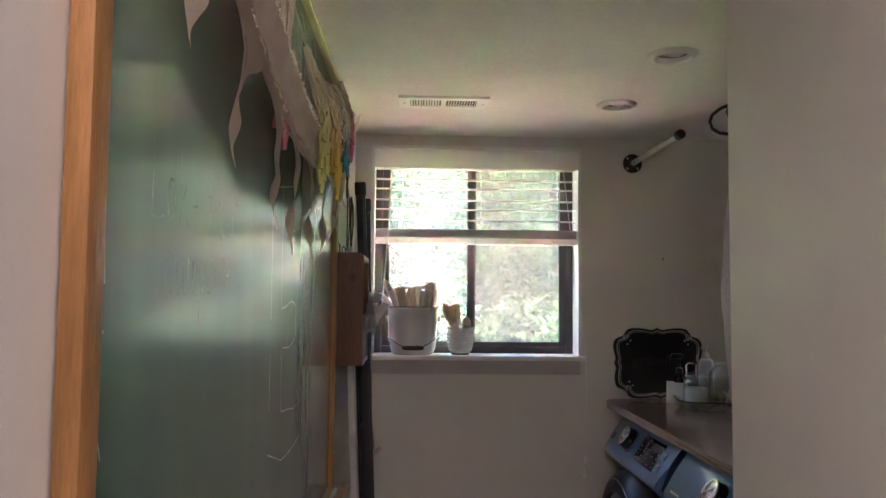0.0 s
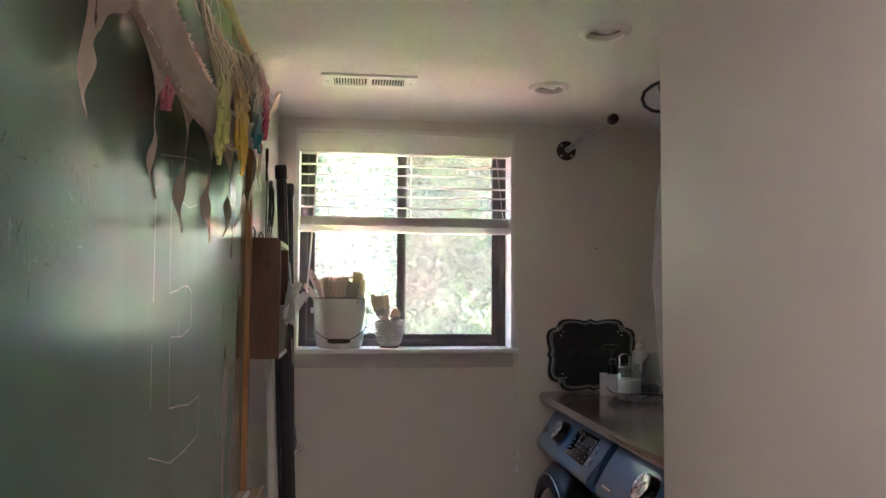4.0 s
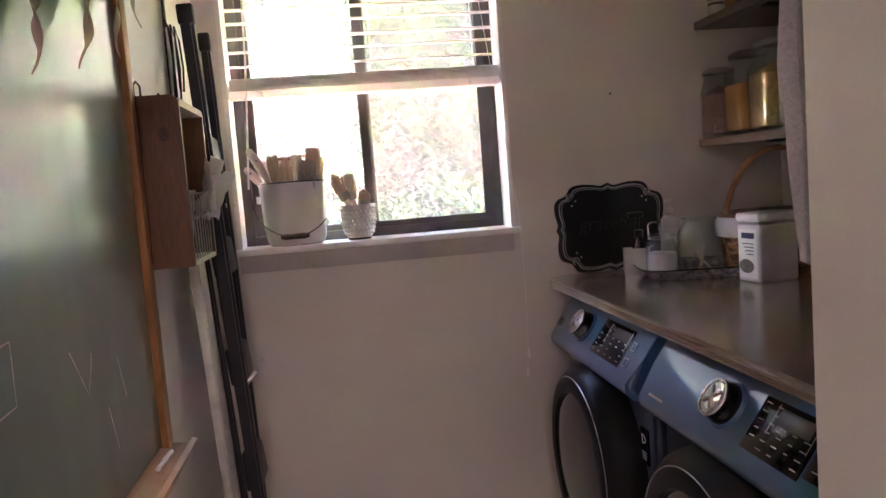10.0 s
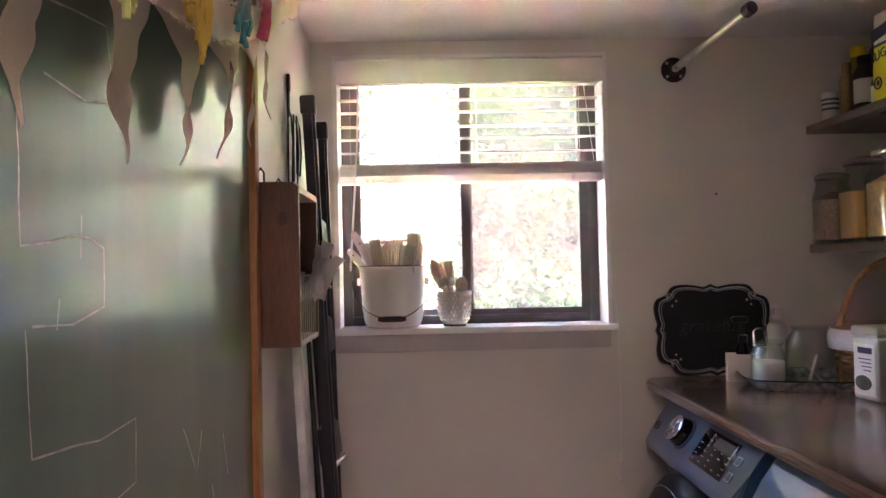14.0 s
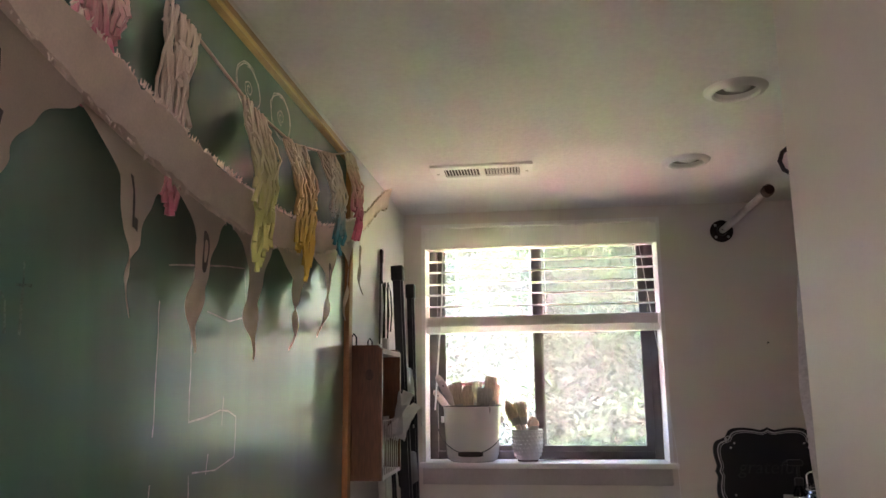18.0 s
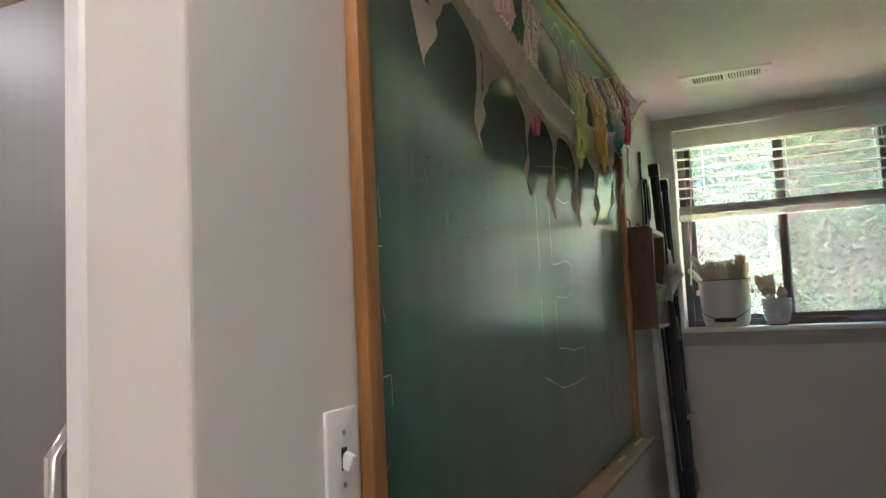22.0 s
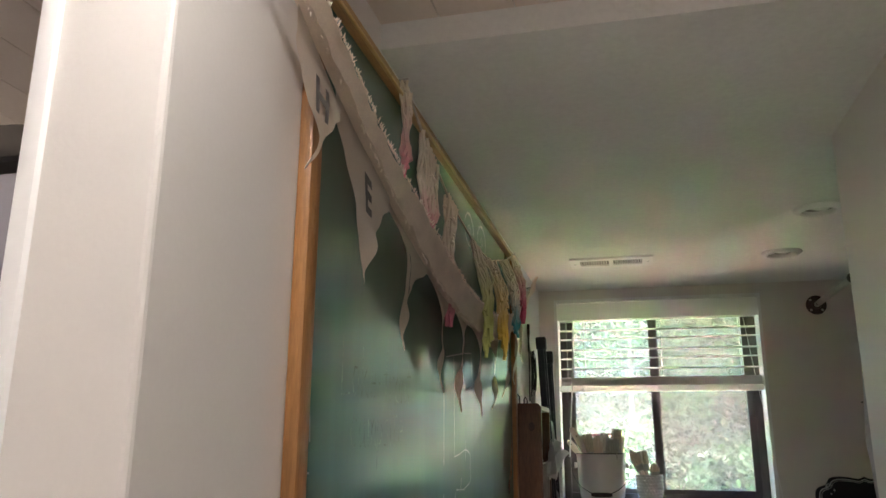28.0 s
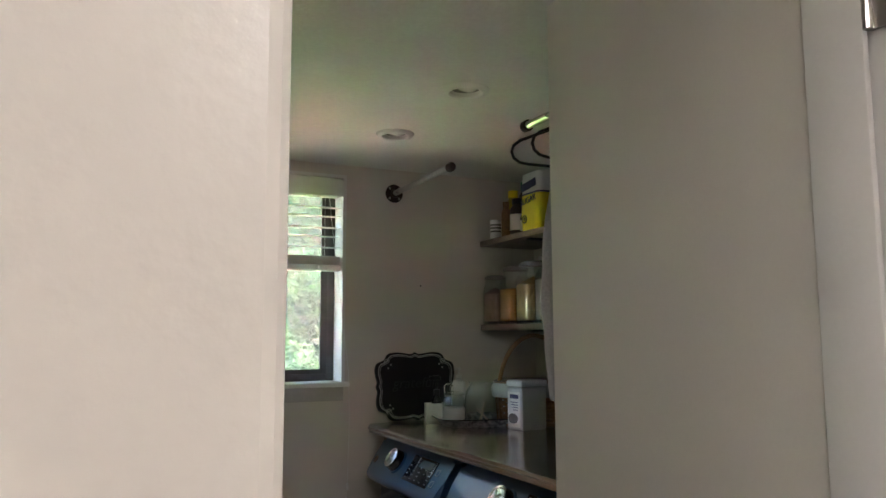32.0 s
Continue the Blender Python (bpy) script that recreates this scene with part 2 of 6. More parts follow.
M_BOARD = material("chalkboard_green", (0.062, 0.142, 0.104), 0.46, vary=0.25, scale=1.1, stretch=(1, 1, 0.6), fine=0.0, rough_vary=0.06)
_nt = M_BOARD.node_tree
_bs = _nt.nodes["Principled BSDF"]
_tc = _nt.nodes.new("ShaderNodeTexCoord")
_mp = _nt.nodes.new("ShaderNodeMapping")
_mp.inputs["Scale"].default_value = (1, 7, 1.3)
_no = _nt.nodes.new("ShaderNodeTexNoise")
_no.inputs["Scale"].default_value, _no.inputs["Detail"].default_value = 1.0, 7.0
_no.inputs["Distortion"].default_value = 0.8
_mr = _nt.nodes.new("ShaderNodeMapRange")
_mr.inputs["From Min"].default_value, _mr.inputs["From Max"].default_value = 0.25, 0.95
_mx = _nt.nodes.new("ShaderNodeMix")
_mx.data_type = "RGBA"
_mx.inputs["A"].default_value, _mx.inputs["B"].default_value = (0.028, 0.116, 0.080, 1), (0.080, 0.204, 0.148, 1)
_nt.links.new(_tc.outputs["Object"], _mp.inputs[0])
_nt.links.new(_mp.outputs[0], _no.inputs["Vector"])
_nt.links.new(_no.outputs["Fac"], _mr.inputs["Value"])
_nt.links.new(_mr.outputs[0], _mx.inputs["Factor"])
_nt.links.new(_mx.outputs["Result"], _bs.inputs["Base Color"])
_cr = _nt.nodes.new("ShaderNodeMapRange")
_cr.inputs["To Min"].default_value, _cr.inputs["To Max"].default_value = 0.125, 0.195
_nt.links.new(_no.outputs["Fac"], _cr.inputs["Value"])
_nt.links.new(_cr.outputs[0], _bs.inputs["Coat Roughness"])
_bs.inputs["Coat Weight"].default_value = 1.0
_bs.inputs["Coat IOR"].default_value = 2.8
_bs.inputs["Specular IOR Level"].default_value = 0.75
M_DARKALU = material("bronze_aluminium", (0.105, 0.092, 0.090), 0.42, 0.3, vary=0.2, scale=8)
M_DARK = material("charcoal_steel", (0.035, 0.034, 0.042), 0.42, 0.4, vary=0.25, scale=9, fine=0.1)
M_BLACK = material("black_plastic", (0.012, 0.012, 0.013), 0.4, vary=0.2)
M_CHROME = material("chrome", (0.75, 0.75, 0.76), 0.16, 1.0, vary=0.05)
M_STEEL = material("steel_pipe", (0.55, 0.53, 0.51), 0.3, 1.0, vary=0.15, scale=20)
M_BROWNCAP = material("dark_brown_iron", (0.05, 0.03, 0.025), 0.45, 0.6, vary=0.3, scale=30)
M_COUNTER = material("brown_counter", (0.250, 0.172, 0.128), 0.24, vary=0.06, scale=5, fine=0.16, fine_scale=300, rough_vary=0.02, coat=0.7)
M_COUNTER.node_tree.nodes["Principled BSDF"].inputs["Coat IOR"].default_value = 1.7
M_COUNTER.node_tree.nodes["Principled BSDF"].inputs["Coat Roughness"].default_value = 0.16
M_BLUE = material("blue_enamel", (0.045, 0.135, 0.265), 0.34, 0.45, vary=0.08, scale=3, coat=1.0)
M_BLUE.node_tree.nodes["Principled BSDF"].inputs["Coat IOR"].default_value = 1.9
M_FRIDGE = material("fridge_steel", (0.27, 0.255, 0.28), 0.36, 0.85, vary=0.05, scale=2, fine=0.06, stretch=(40, 40, 1))
M_JAR = bpy.data.materials.new("jar_glass")
M_JAR.use_nodes = True
_nt = M_JAR.node_tree
_clear = _nt.nodes.new("ShaderNodeBsdfTransparent")
_clear.inputs[0].default_value = (0.93, 0.955, 0.94, 1)
_gl = _nt.nodes.new("ShaderNodeBsdfGlossy")
_gl.inputs["Roughness"].default_value = 0.03
_lw = _nt.nodes.new("ShaderNodeLayerWeight")
_pw = _nt.nodes.new("ShaderNodeMath")
_pw.operation, _pw.inputs[1].default_value = "POWER", 3.0
_fr = _nt.nodes.new("ShaderNodeMath")
_fr.operation, _fr.inputs[1].default_value, _fr.inputs[2].default_value = "MULTIPLY_ADD", 0.45, 0.045
_nt.links.new(_lw.outputs["Facing"], _pw.inputs[0])
_nt.links.new(_pw.outputs[0], _fr.inputs[0])
_mix = _nt.nodes.new("ShaderNodeMixShader")
_nt.links.new(_fr.outputs[0], _mix.inputs[0])
_nt.links.new(_clear.outputs[0], _mix.inputs[1])
_nt.links.new(_gl.outputs[0], _mix.inputs[2])
_nt.links.new(_mix.outputs[0], _nt.nodes["Material Output"].inputs[0])
M_PANE = glass("window_glass", (0.98, 1.0, 0.99))
_nt = M_PANE.node_tree
# translucent part puts the pale glare veil over the view into the pane
_veil = _nt.nodes.new("ShaderNodeBsdfTranslucent")
_veil.inputs[0].default_value = (0.85, 0.86, 0.85, 1)
_mix = _nt.nodes.new("ShaderNodeMixShader")
_mix.inputs[0].default_value = 0.035
_nt.links.new(_nt.nodes["Principled BSDF"].outputs[0], _mix.inputs[1])
_nt.links.new(_veil.outputs[0], _mix.inputs[2])
_nt.links.new(_mix.outputs[0], _nt.nodes["Material Output"].inputs[0])
M_SCREEN_MESH = material("insect_screen", (0.30, 0.31, 0.30), 0.7, vary=0.1, scale=8)
_nt = M_SCREEN_MESH.node_tree
_tr = _nt.nodes.new("ShaderNodeBsdfTransparent")
_mix = _nt.nodes.new("ShaderNodeMixShader")
_mix.inputs[0].default_value = 0.36
_nt.links.new(_tr.outputs[0], _mix.inputs[1])
_nt.links.new(_nt.nodes["Principled BSDF"].outputs[0], _mix.inputs[2])
_nt.links.new(_mix.outputs[0], _nt.nodes["Material Output"].inputs[0])
M_BARK = material("bark", (0.16, 0.13, 0.10), 0.9, vary=0.4, scale=9, stretch=(3, 3, 0.6), fine=0.4, fine_scale=30, bump=0.01)
M_LEAF = leaf_material("leaves", (0.024, 0.044, 0.019), (0.037, 0.066, 0.030))
# unseen strip inferred from the pink ceiling; its colour tints the bounce
M_GROUND = material("reddish_bounce_ground", (0.82, 0.34, 0.35), 0.9, vary=0.2, scale=1.5, fine=0.35, fine_scale=25, bump=0.01)
M_HAZE = glow("bright_hazy_distance", (0.99, 1.0, 0.98), 0.0052)
# lawn colour is raised to bounce more green light onto the ceiling
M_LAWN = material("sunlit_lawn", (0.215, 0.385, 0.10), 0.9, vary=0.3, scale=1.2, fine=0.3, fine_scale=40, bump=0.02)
# the wood's shade is put into this dark ground colour
M_UNDER = material("shaded_undergrowth", (0.035, 0.052, 0.026), 0.95, vary=0.5, scale=1.5, fine=0.5, fine_scale=14, bump=0.03)
# unseen dark strip stands in for shaded ground at the wall's foot
M_EDGE = material("dark_wall_foot", (0.14, 0.13, 0.12), 0.95, vary=0.4, scale=30, fine=0.4, fine_scale=90, bump=0.01)

# ---------------------------------------------------------------- structure
CEIL, KCEIL = 2.155, 2.206
END_Y, RX, RW_Y, ROOM_X, BULK_Y = -2.962, 0.886, -1.742, 1.947, -2.36
WIN = (0.081, 0.969, 1.211, 2.100)


def structure(name, bm, mat, label, smooth=0):
    return single(name, bm, mat, label, "structure", kind="structure", smooth=smooth)


structure("floor", slab(-4.0, 3.2, -6.6, 0.2, -0.12, 0.0), M_FLOOR, "unseen pale wooden floor of hall and laundry room, made light to bounce light")

# left wall, with the end that faces the kitchen
structure("wall_west", slab(-0.136, 0.0, END_Y, 0.2, 0.0, 2.4, 0.007, 3), M_WALL_GLOSS,
          "beige painted wall that carries the chalkboard")
structure("trim_1", slab(-0.148, -0.126, END_Y - 0.008, END_Y + 0.06, 0.0, KCEIL, 0.004), M_TRIM,
          "white painted casing on the wall's end", 30)

# window wall, in four pieces round the opening
x0, x1, z0, z1 = WIN
bm = bmesh.new()
box(bm, 0.0, x0, 0.0, 0.2, 0.0, 2.4)
box(bm, x1, 3.2, 0.0, 0.2, 0.0, 2.4)
box(bm, x0, x1, 0.0, 0.2, 0.0, z0 - 0.02)
box(bm, x0, x1, 0.0, 0.2, z1, 2.4)
wall_north = structure("wall_north", bm, M_WALL, "beige painted window wall")

# right side: a hall wall with a doorway, its return, and the far side wall
bm = bmesh.new()
box(bm, RX, RX + 0.12, -2.43, RW_Y, 0.0, 2.4)
box(bm, RX, RX + 0.12, -3.235, -2.43, 2.05, 2.4)
box(bm, RX, RX + 0.12, -6.6, -3.235, 0.0, 2.4)
structure("wall_hall", bm, M_HALL, "pale painted hall wall with a doorway")
bm = slab(RX + 0.12, 3.2, RW_Y - 0.12, RW_Y, 0.0, 2.4)
structure("wall_return", bm, M_WALL, "beige wall closing the laundry room")
structure("wall_east", slab(ROOM_X, ROOM_X + 0.12, RW_Y, 0.0, 0.0, 2.4), M_WALL, "beige wall behind the shelves")

# ceilings
LAMPS = ((0.977, -0.580), (0.985, -1.142))
bm = bmesh.new()
HS = 0.047
for ya, yb, holes in ((BULK_Y, LAMPS[1][1] - HS, None), (LAMPS[1][1] - HS, LAMPS[1][1] + HS, LAMPS[1][0]), (LAMPS[1][1] + HS, LAMPS[0][1] - HS, None),
                      (LAMPS[0][1] - HS, LAMPS[0][1] + HS, LAMPS[0][0]), (LAMPS[0][1] + HS, 0.0, None)):
    for xa, xb in (((0.0, ROOM_X),) if holes is None else ((0.0, holes - HS), (holes + HS, ROOM_X))):
        box(bm, xa, xb, ya, yb, CEIL, CEIL + 0.06)
box(bm, 0.0, ROOM_X, BULK_Y, 0.0, CEIL + 0.10, CEIL + 0.3)
bmesh.ops.remove_doubles(bm, verts=bm.verts[:], dist=0.0001)
structure("ceiling", bm, M_CEIL, "white textured low ceiling")
bm = bmesh.new()
px = -4.0
while px < 0.88:
    w = 0.137
    box(bm, px, px + w - 0.003, -6.6, BULK_Y if px > -0.1 else 0.2, KCEIL, KCEIL + 0.02)
    px += w
box(bm, -4.0, 0.88, -6.6, BULK_Y, KCEIL + 0.012, KCEIL + 0.06)
box(bm, -4.0, -0.136, BULK_Y, 0.2, KCEIL + 0.012, KCEIL + 0.06)
structure("ceiling_kitchen", bm, M_KCEIL, "white plank ceiling of the kitchen, warm bounced light put into its colour")

# plain walls that close the kitchen
structure("wall_south", slab(-4.0, 0.882, -6.72, -6.6, 0.0, 2.4), M_WALL, "plain beige kitchen wall")
structure("wall_kitchen", slab(-4.12, -4.0, -6.6, 0.2, 0.0, 2.4), M_WALL, "plain beige kitchen wall")
structure("wall_kitchen_north", slab(-4.0, -0.136, 0.2, 0.3, 0.0, 2.4), M_WALL, "plain beige kitchen wall")

# doorway in the hall wall: casing, jamb and a shut door
structure("trim_2", slab(RX - 0.012, RX, -2.505, -2.413, 0.0, 2.12, 0.003), M_TRIM, "white flat door casing", 30)
structure("trim_3", slab(RX - 0.012, RX, -3.32, -3.225, 0.0, 2.12, 0.003), M_TRIM, "white flat door casing", 30)
structure("trim_4", slab(RX - 0.012, RX, -3.225, -2.505, 2.03, 2.12, 0.003), M_TRIM, "white flat door casing", 30)
door = tagged(part("door_1", slab(RX + 0.006, RX + 0.046, -3.230, -2.436, 0.01, 2.045, 0.003), M_TRIM, None),
              "white painted shut door in the hall", "door", kind="structure")
for hz in (1.85, 1.03, 0.25):
    hinge = tube([(RX - 0.006, -2.509, hz - 0.045), (RX - 0.006, -2.509, hz + 0.045)], 0.007, 10)
    box(hinge, RX - 0.001, RX + 0.004, -2.54, -2.509, hz - 0.045, hz + 0.045)
    part("hinge", hinge, M_STEEL, door, "brushed steel hinge")

# window: sill, apron, aluminium frame with two sashes
structure("window_sill", slab(x0 - 0.016, x1 + 0.024, -0.035, 0.125, z0 - 0.02, z0, 0.004), M_TRIM,
          "white painted window sill", 30)
# apron is greyer than the white trim round the window
M_APRON = material("greyish_trim", (0.60, 0.56, 0.55), 0.45, vary=0.06, scale=6, fine=0.05, fine_scale=90)
structure("trim_apron", slab(x0 - 0.006, x1 + 0.002, -0.014, 0.0, z0 - 0.078, z0 - 0.02, 0.003), M_APRON,
          "greyish apron under the window sill", 30)
bm = bmesh.new()
for a in ((x0, x0 + 0.004, 0.002, 0.115, z0, z1), (x1 - 0.004, x1, 0.002, 0.115, z0, z1), (x0 + 0.004, x1 - 0.004, 0.002, 0.115, z1 - 0.004, z1),
          (x0 - 0.010, x0 + 0.003, -0.004, 0.001, z0, z1 + 0.010), (x1 - 0.003, x1 + 0.010, -0.004, 0.001, z0, z1 + 0.010), (x0 + 0.003, x1 - 0.003, -0.004, 0.001, z1 - 0.003, z1 + 0.010)):
    box(bm, *a)
structure("window_lining", bm, M_TRIM, "white painted lining of the window opening")
window = thing("window_1", "sliding window with dark bronze aluminium frame and two panes", "window", kind="structure")
FY0, FY1 = 0.115, 0.165
part("window_frame", slab(x0, x0 + 0.035, FY0, FY1, z0, z1, 0.003), M_DARKALU, window)
part("window_frame", slab(x1 - 0.035, x1, FY0, FY1, z0, z1, 0.003), M_DARKALU, window)
part("window_frame", slab(x0 + 0.035, x1 - 0.035, FY0, FY1, z0, z0 + 0.03, 0.003), M_DARKALU, window)
part("window_frame", slab(x0 + 0.035, x1 - 0.035, FY0, FY1, z1 - 0.03, z1, 0.003), M_DARKALU, window)
MX = 0.513
for sx0, sx1, sy in ((x0 + 0.035, MX + 0.02, 0.145), (MX - 0.02, x1 - 0.035, 0.125)):
    sash = bmesh.new()
    for a in ((sx0, sx0 + 0.03, z0 + 0.03, z1 - 0.03), (sx1 - 0.03, sx1, z0 + 0.03, z1 - 0.03),
              (sx0 + 0.03, sx1 - 0.03, z0 + 0.03, z0 + 0.05), (sx0 + 0.03, sx1 - 0.03, z1 - 0.055, z1 - 0.03)):
        box(sash, a[0], a[1], sy - 0.008, sy + 0.010, a[2], a[3])
    s = part("sash", sash, M_DARKALU, window)
    pane = part("pane", slab(sx0 + 0.03, sx1 - 0.03, sy - 0.002, sy + 0.002, z0 + 0.05, z1 - 0.055), M_PANE, s, smooth=0)
    pane.visible_shadow = False

screen_frame = bmesh.new()
sa, sb, sc, sd = MX - 0.012, x1 - 0.034, z0 + 0.028, z1 - 0.028
for a in ((sa, sa + 0.014, sc, sd), (sb - 0.014, sb, sc, sd), (sa + 0.014, sb - 0.014, sc, sc + 0.014), (sa + 0.014, sb - 0.014, sd - 0.014, sd)):
    box(screen_frame, a[0], a[1], 0.172, 0.180, a[2], a[3])
s = part("screen_frame", screen_frame, M_DARKALU, window)
part("insect_screen", slab(sa + 0.014, sb - 0.014, 0.1755, 0.1765, sc + 0.014, sd - 0.014), M_SCREEN_MESH, s, "fine grey insect screen mesh", smooth=0)

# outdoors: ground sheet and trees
structure("ground", slab(-90, 90, 0.21, 90, -0.3, 0.55), M_UNDER, "leafy undergrowth of the wood outside, its shade put into a dark colour")
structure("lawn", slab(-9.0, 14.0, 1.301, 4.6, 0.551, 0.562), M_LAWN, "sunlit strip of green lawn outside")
structure("reddish_strip", slab(-4.0, 5.0, 0.37, 1.30, 0.551, 0.57), M_GROUND, "unseen reddish ground strip along the house, coloured to tint the ceiling")
structure("dark_edge", slab(-4.0, 5.0, 0.215, 0.368, 0.551, 0.562), M_EDGE, "unseen dark strip along the house, standing in for the wall's shade")

structure("backdrop", slab(-90, 90, 70, 70.5, -2, 60), M_HAZE, "bright hazy sky beyond the trees")

# added out of view to keep sky light from leaking past the door
structure("wall_light_stop", slab(RX + 0.125, RX + 0.2, -6.6, RW_Y - 0.125, 0.0, 2.4), M_WALL, "plain unseen wall added behind the hall door to block stray light")


def leafy_tree(x, y, h, spread, seed, leaves, low=0.08, shrub=False, leaf=1.0):
    """A trunk with limbs and a crown of small separate leaves."""
    rnd = random.Random(seed)
    if shrub:
        tree = thing("shrub", "low leafy green shrub on the lawn", "shrub", "shrubs outside", at=(x, y, 0.55))
    else:
        tree = thing("tree", "leafy broadleaf tree in full summer green; tall ones are unseen shade casters", "tree", "trees outside", at=(x, y, 0.55))
    bm = tube([(0, 0, -0.1), (0.03 * h * rnd.uniform(-1, 1), 0, h * 0.35), (0.05 * h * rnd.uniform(-1, 1), 0, h * 0.9)],
              [0.012 * h, 0.009 * h, 0.003 * h], 8)
    tips = []
    for i in range(16):
        z = h * rnd.uniform(low, 0.85)
        a = rnd.uniform(0, 2 * math.pi)
        ln = spread * rnd.uniform(0.5, 1.0)
        p0 = Vector((0, 0, z))
        p1 = p0 + Vector((math.cos(a) * ln * 0.5, math.sin(a) * ln * 0.5, ln * 0.25))
        p2 = p0 + Vector((math.cos(a) * ln, math.sin(a) * ln, ln * rnd.uniform(0.1, 0.5)))
        tube([p0, p1, p2], [0.0035 * h, 0.0025 * h, 0.001 * h], 5, bm)
        tips += [p1, p2, (p1 + p2) / 2]
    part("trunk", bm, M_BARK, tree)
    verts, faces = [], []
    for i in range(leaves):
        t = rnd.choice(tips)
        c = t + Vector((rnd.gauss(0, 0.3), rnd.gauss(0, 0.3), rnd.gauss(0, 0.22))) * spread * 0.55
        s = leaf * rnd.uniform(0.05, 0.11) * (0.75 + 0.05 * h)
        m = Euler((rnd.uniform(-1, 1), rnd.uniform(-1, 1), rnd.uniform(0, 6.3))).to_matrix()
        n = len(verts)
        verts += [tuple(c + m @ Vector(p)) for p in ((-s, 0, 0), (0, -s * 0.5, s * 0.12), (s, 0, 0), (0, s * 0.5, s * 0.12))]
        faces.append((n, n + 1, n + 2, n + 3))
    me = bpy.data.meshes.new("crown")
    me.from_pydata(verts, [], faces)
    me.materials.append(M_LEAF)
    crown = new("crown", me)
    crown.parent = tree
    return tree


TREES = ((1.7, 4.6, 2.7, 1.2, 3, 3800), (2.9, 5.6, 3.2, 1.5, 5, 4600), (-1.3, 7.5, 3.2, 1.6, 7, 2600), (0.4, 9.0, 4.2, 1.9, 11, 3000), (4.3, 8.0, 4.0, 2.0, 13, 4200),
         (-4.0, 11.0, 4.6, 2.4, 17, 3200), (2.4, 12.0, 5.4, 2.6, 19, 4200), (-1.5, 14.0, 5.6, 2.8, 23, 3600), (6.5, 13.0, 5.6, 2.8, 29, 4200), (-6.5, 15.0, 6.0, 3.0, 31, 3600),
         # tall trees from here on are unseen, added to shade the seen ones
         (10.6, 6.3, 13.5, 2.1, 37, 22000), (12.0, 8.0, 15.0, 2.8, 41, 22000), (11.2, 10.4, 15.0, 3.2, 43, 22000), (12.6, 13.0, 16.0, 3.6, 47, 20000),
         (11.5, 16.0, 16.0, 3.6, 67, 18000), (13.6, 6.7, 16.0, 2.3, 71, 22000), (14.5, 9.6, 17.0, 3.4, 73, 20000), (6.6, 5.9, 12.5, 2.5, 79, 20000, 0.40), (7.4, 8.2, 13.5, 2.9, 83, 20000, 0.40),
         (6.6, 11.0, 14.0, 3.0, 89, 18000, 0.42), (8.6, 14.0, 15.0, 3.2, 97, 16000, 0.40), (9.6, 5.9, 13.0, 2.3, 101, 20000, 0.40))
for tr in TREES:
    near = tr[2] < 7
    leafy_tree(*tr[:5], tr[5] * 2 if near else tr[5], *tr[6:], leaf=0.68 if near else 1.0)
SHRUBS = ((-2.6, 4.6, 1.1, 0.75, 51, 1800), (-1.5, 4.2, 1.0, 0.75, 53, 1800), (-0.4, 4.4, 0.95, 0.75, 55, 1800), (0.7, 4.1, 0.9, 0.7, 57, 1800),
          (1.8, 3.9, 0.9, 0.7, 59, 1800), (2.9, 4.1, 1.1, 0.75, 61, 1800), (4.0, 4.4, 1.2, 0.8, 63, 1800), (-4.0, 5.2, 1.3, 0.9, 65, 1800))
for sh in SHRUBS:
    leafy_tree(*sh[:5], sh[5] * 2, shrub=True, leaf=0.62)

# ---------------------------------------------------------------- more materials
M_CANVAS = material("canvas_cloth", (0.78, 0.69, 0.59), 0.9, vary=0.10, scale=8, fine=0.12, fine_scale=400, bump=0.0008, sheen=0.2)
# same canvas made paler, so the band's lit look is in its colour
M_FRAY = material("lit_frayed_canvas", (0.95, 0.84, 0.72), 0.95, vary=0.08, scale=20, fine=0.08, fine_scale=300)
_nt = M_CANVAS.node_tree
_tr = _nt.nodes.new("ShaderNodeBsdfTranslucent")
_tr.inputs[0].default_value = (0.80, 0.72, 0.62, 1)
_mx2 = _nt.nodes.new("ShaderNodeMixShader")
_mx2.inputs[0].default_value = 0.32
_nt.links.new(_nt.nodes["Principled BSDF"].outputs[0], _mx2.inputs[1])
_nt.links.new(_tr.outputs[0], _mx2.inputs[2])
_nt.links.new(_mx2.outputs[0], _nt.nodes["Material Output"].inputs[0])
M_INK = material("faded_ink", (0.13, 0.12, 0.11), 0.9, vary=0.3, scale=30)
M_CHALK = material("chalk", (0.50, 0.51, 0.48), 0.95, vary=0.4, scale=60, fine=0.4, fine_scale=300)
M_ENAMEL = material("white_enamel", (0.74, 0.72, 0.70), 0.25, vary=0.05, scale=5)
M_BLIND = material("white_blind", (0.91, 0.90, 0.89), 0.45, vary=0.04, scale=4)
M_SLAT = material("white_slat", (0.91, 0.90, 0.89), 0.5, vary=0.04, scale=4)
_nt = M_SLAT.node_tree
_tr = _nt.nodes.new("ShaderNodeBsdfTranslucent")
_tr.inputs[0].default_value = (0.90, 0.89, 0.88, 1)
_mx2 = _nt.nodes.new("ShaderNodeMixShader")
_mx2.inputs[0].default_value = 0.42
_nt.links.new(_nt.nodes["Principled BSDF"].outputs[0], _mx2.inputs[1])
_nt.links.new(_tr.outputs[0], _mx2.inputs[2])
_nt.links.new(_mx2.outputs[0], _nt.nodes["Material Output"].inputs[0])
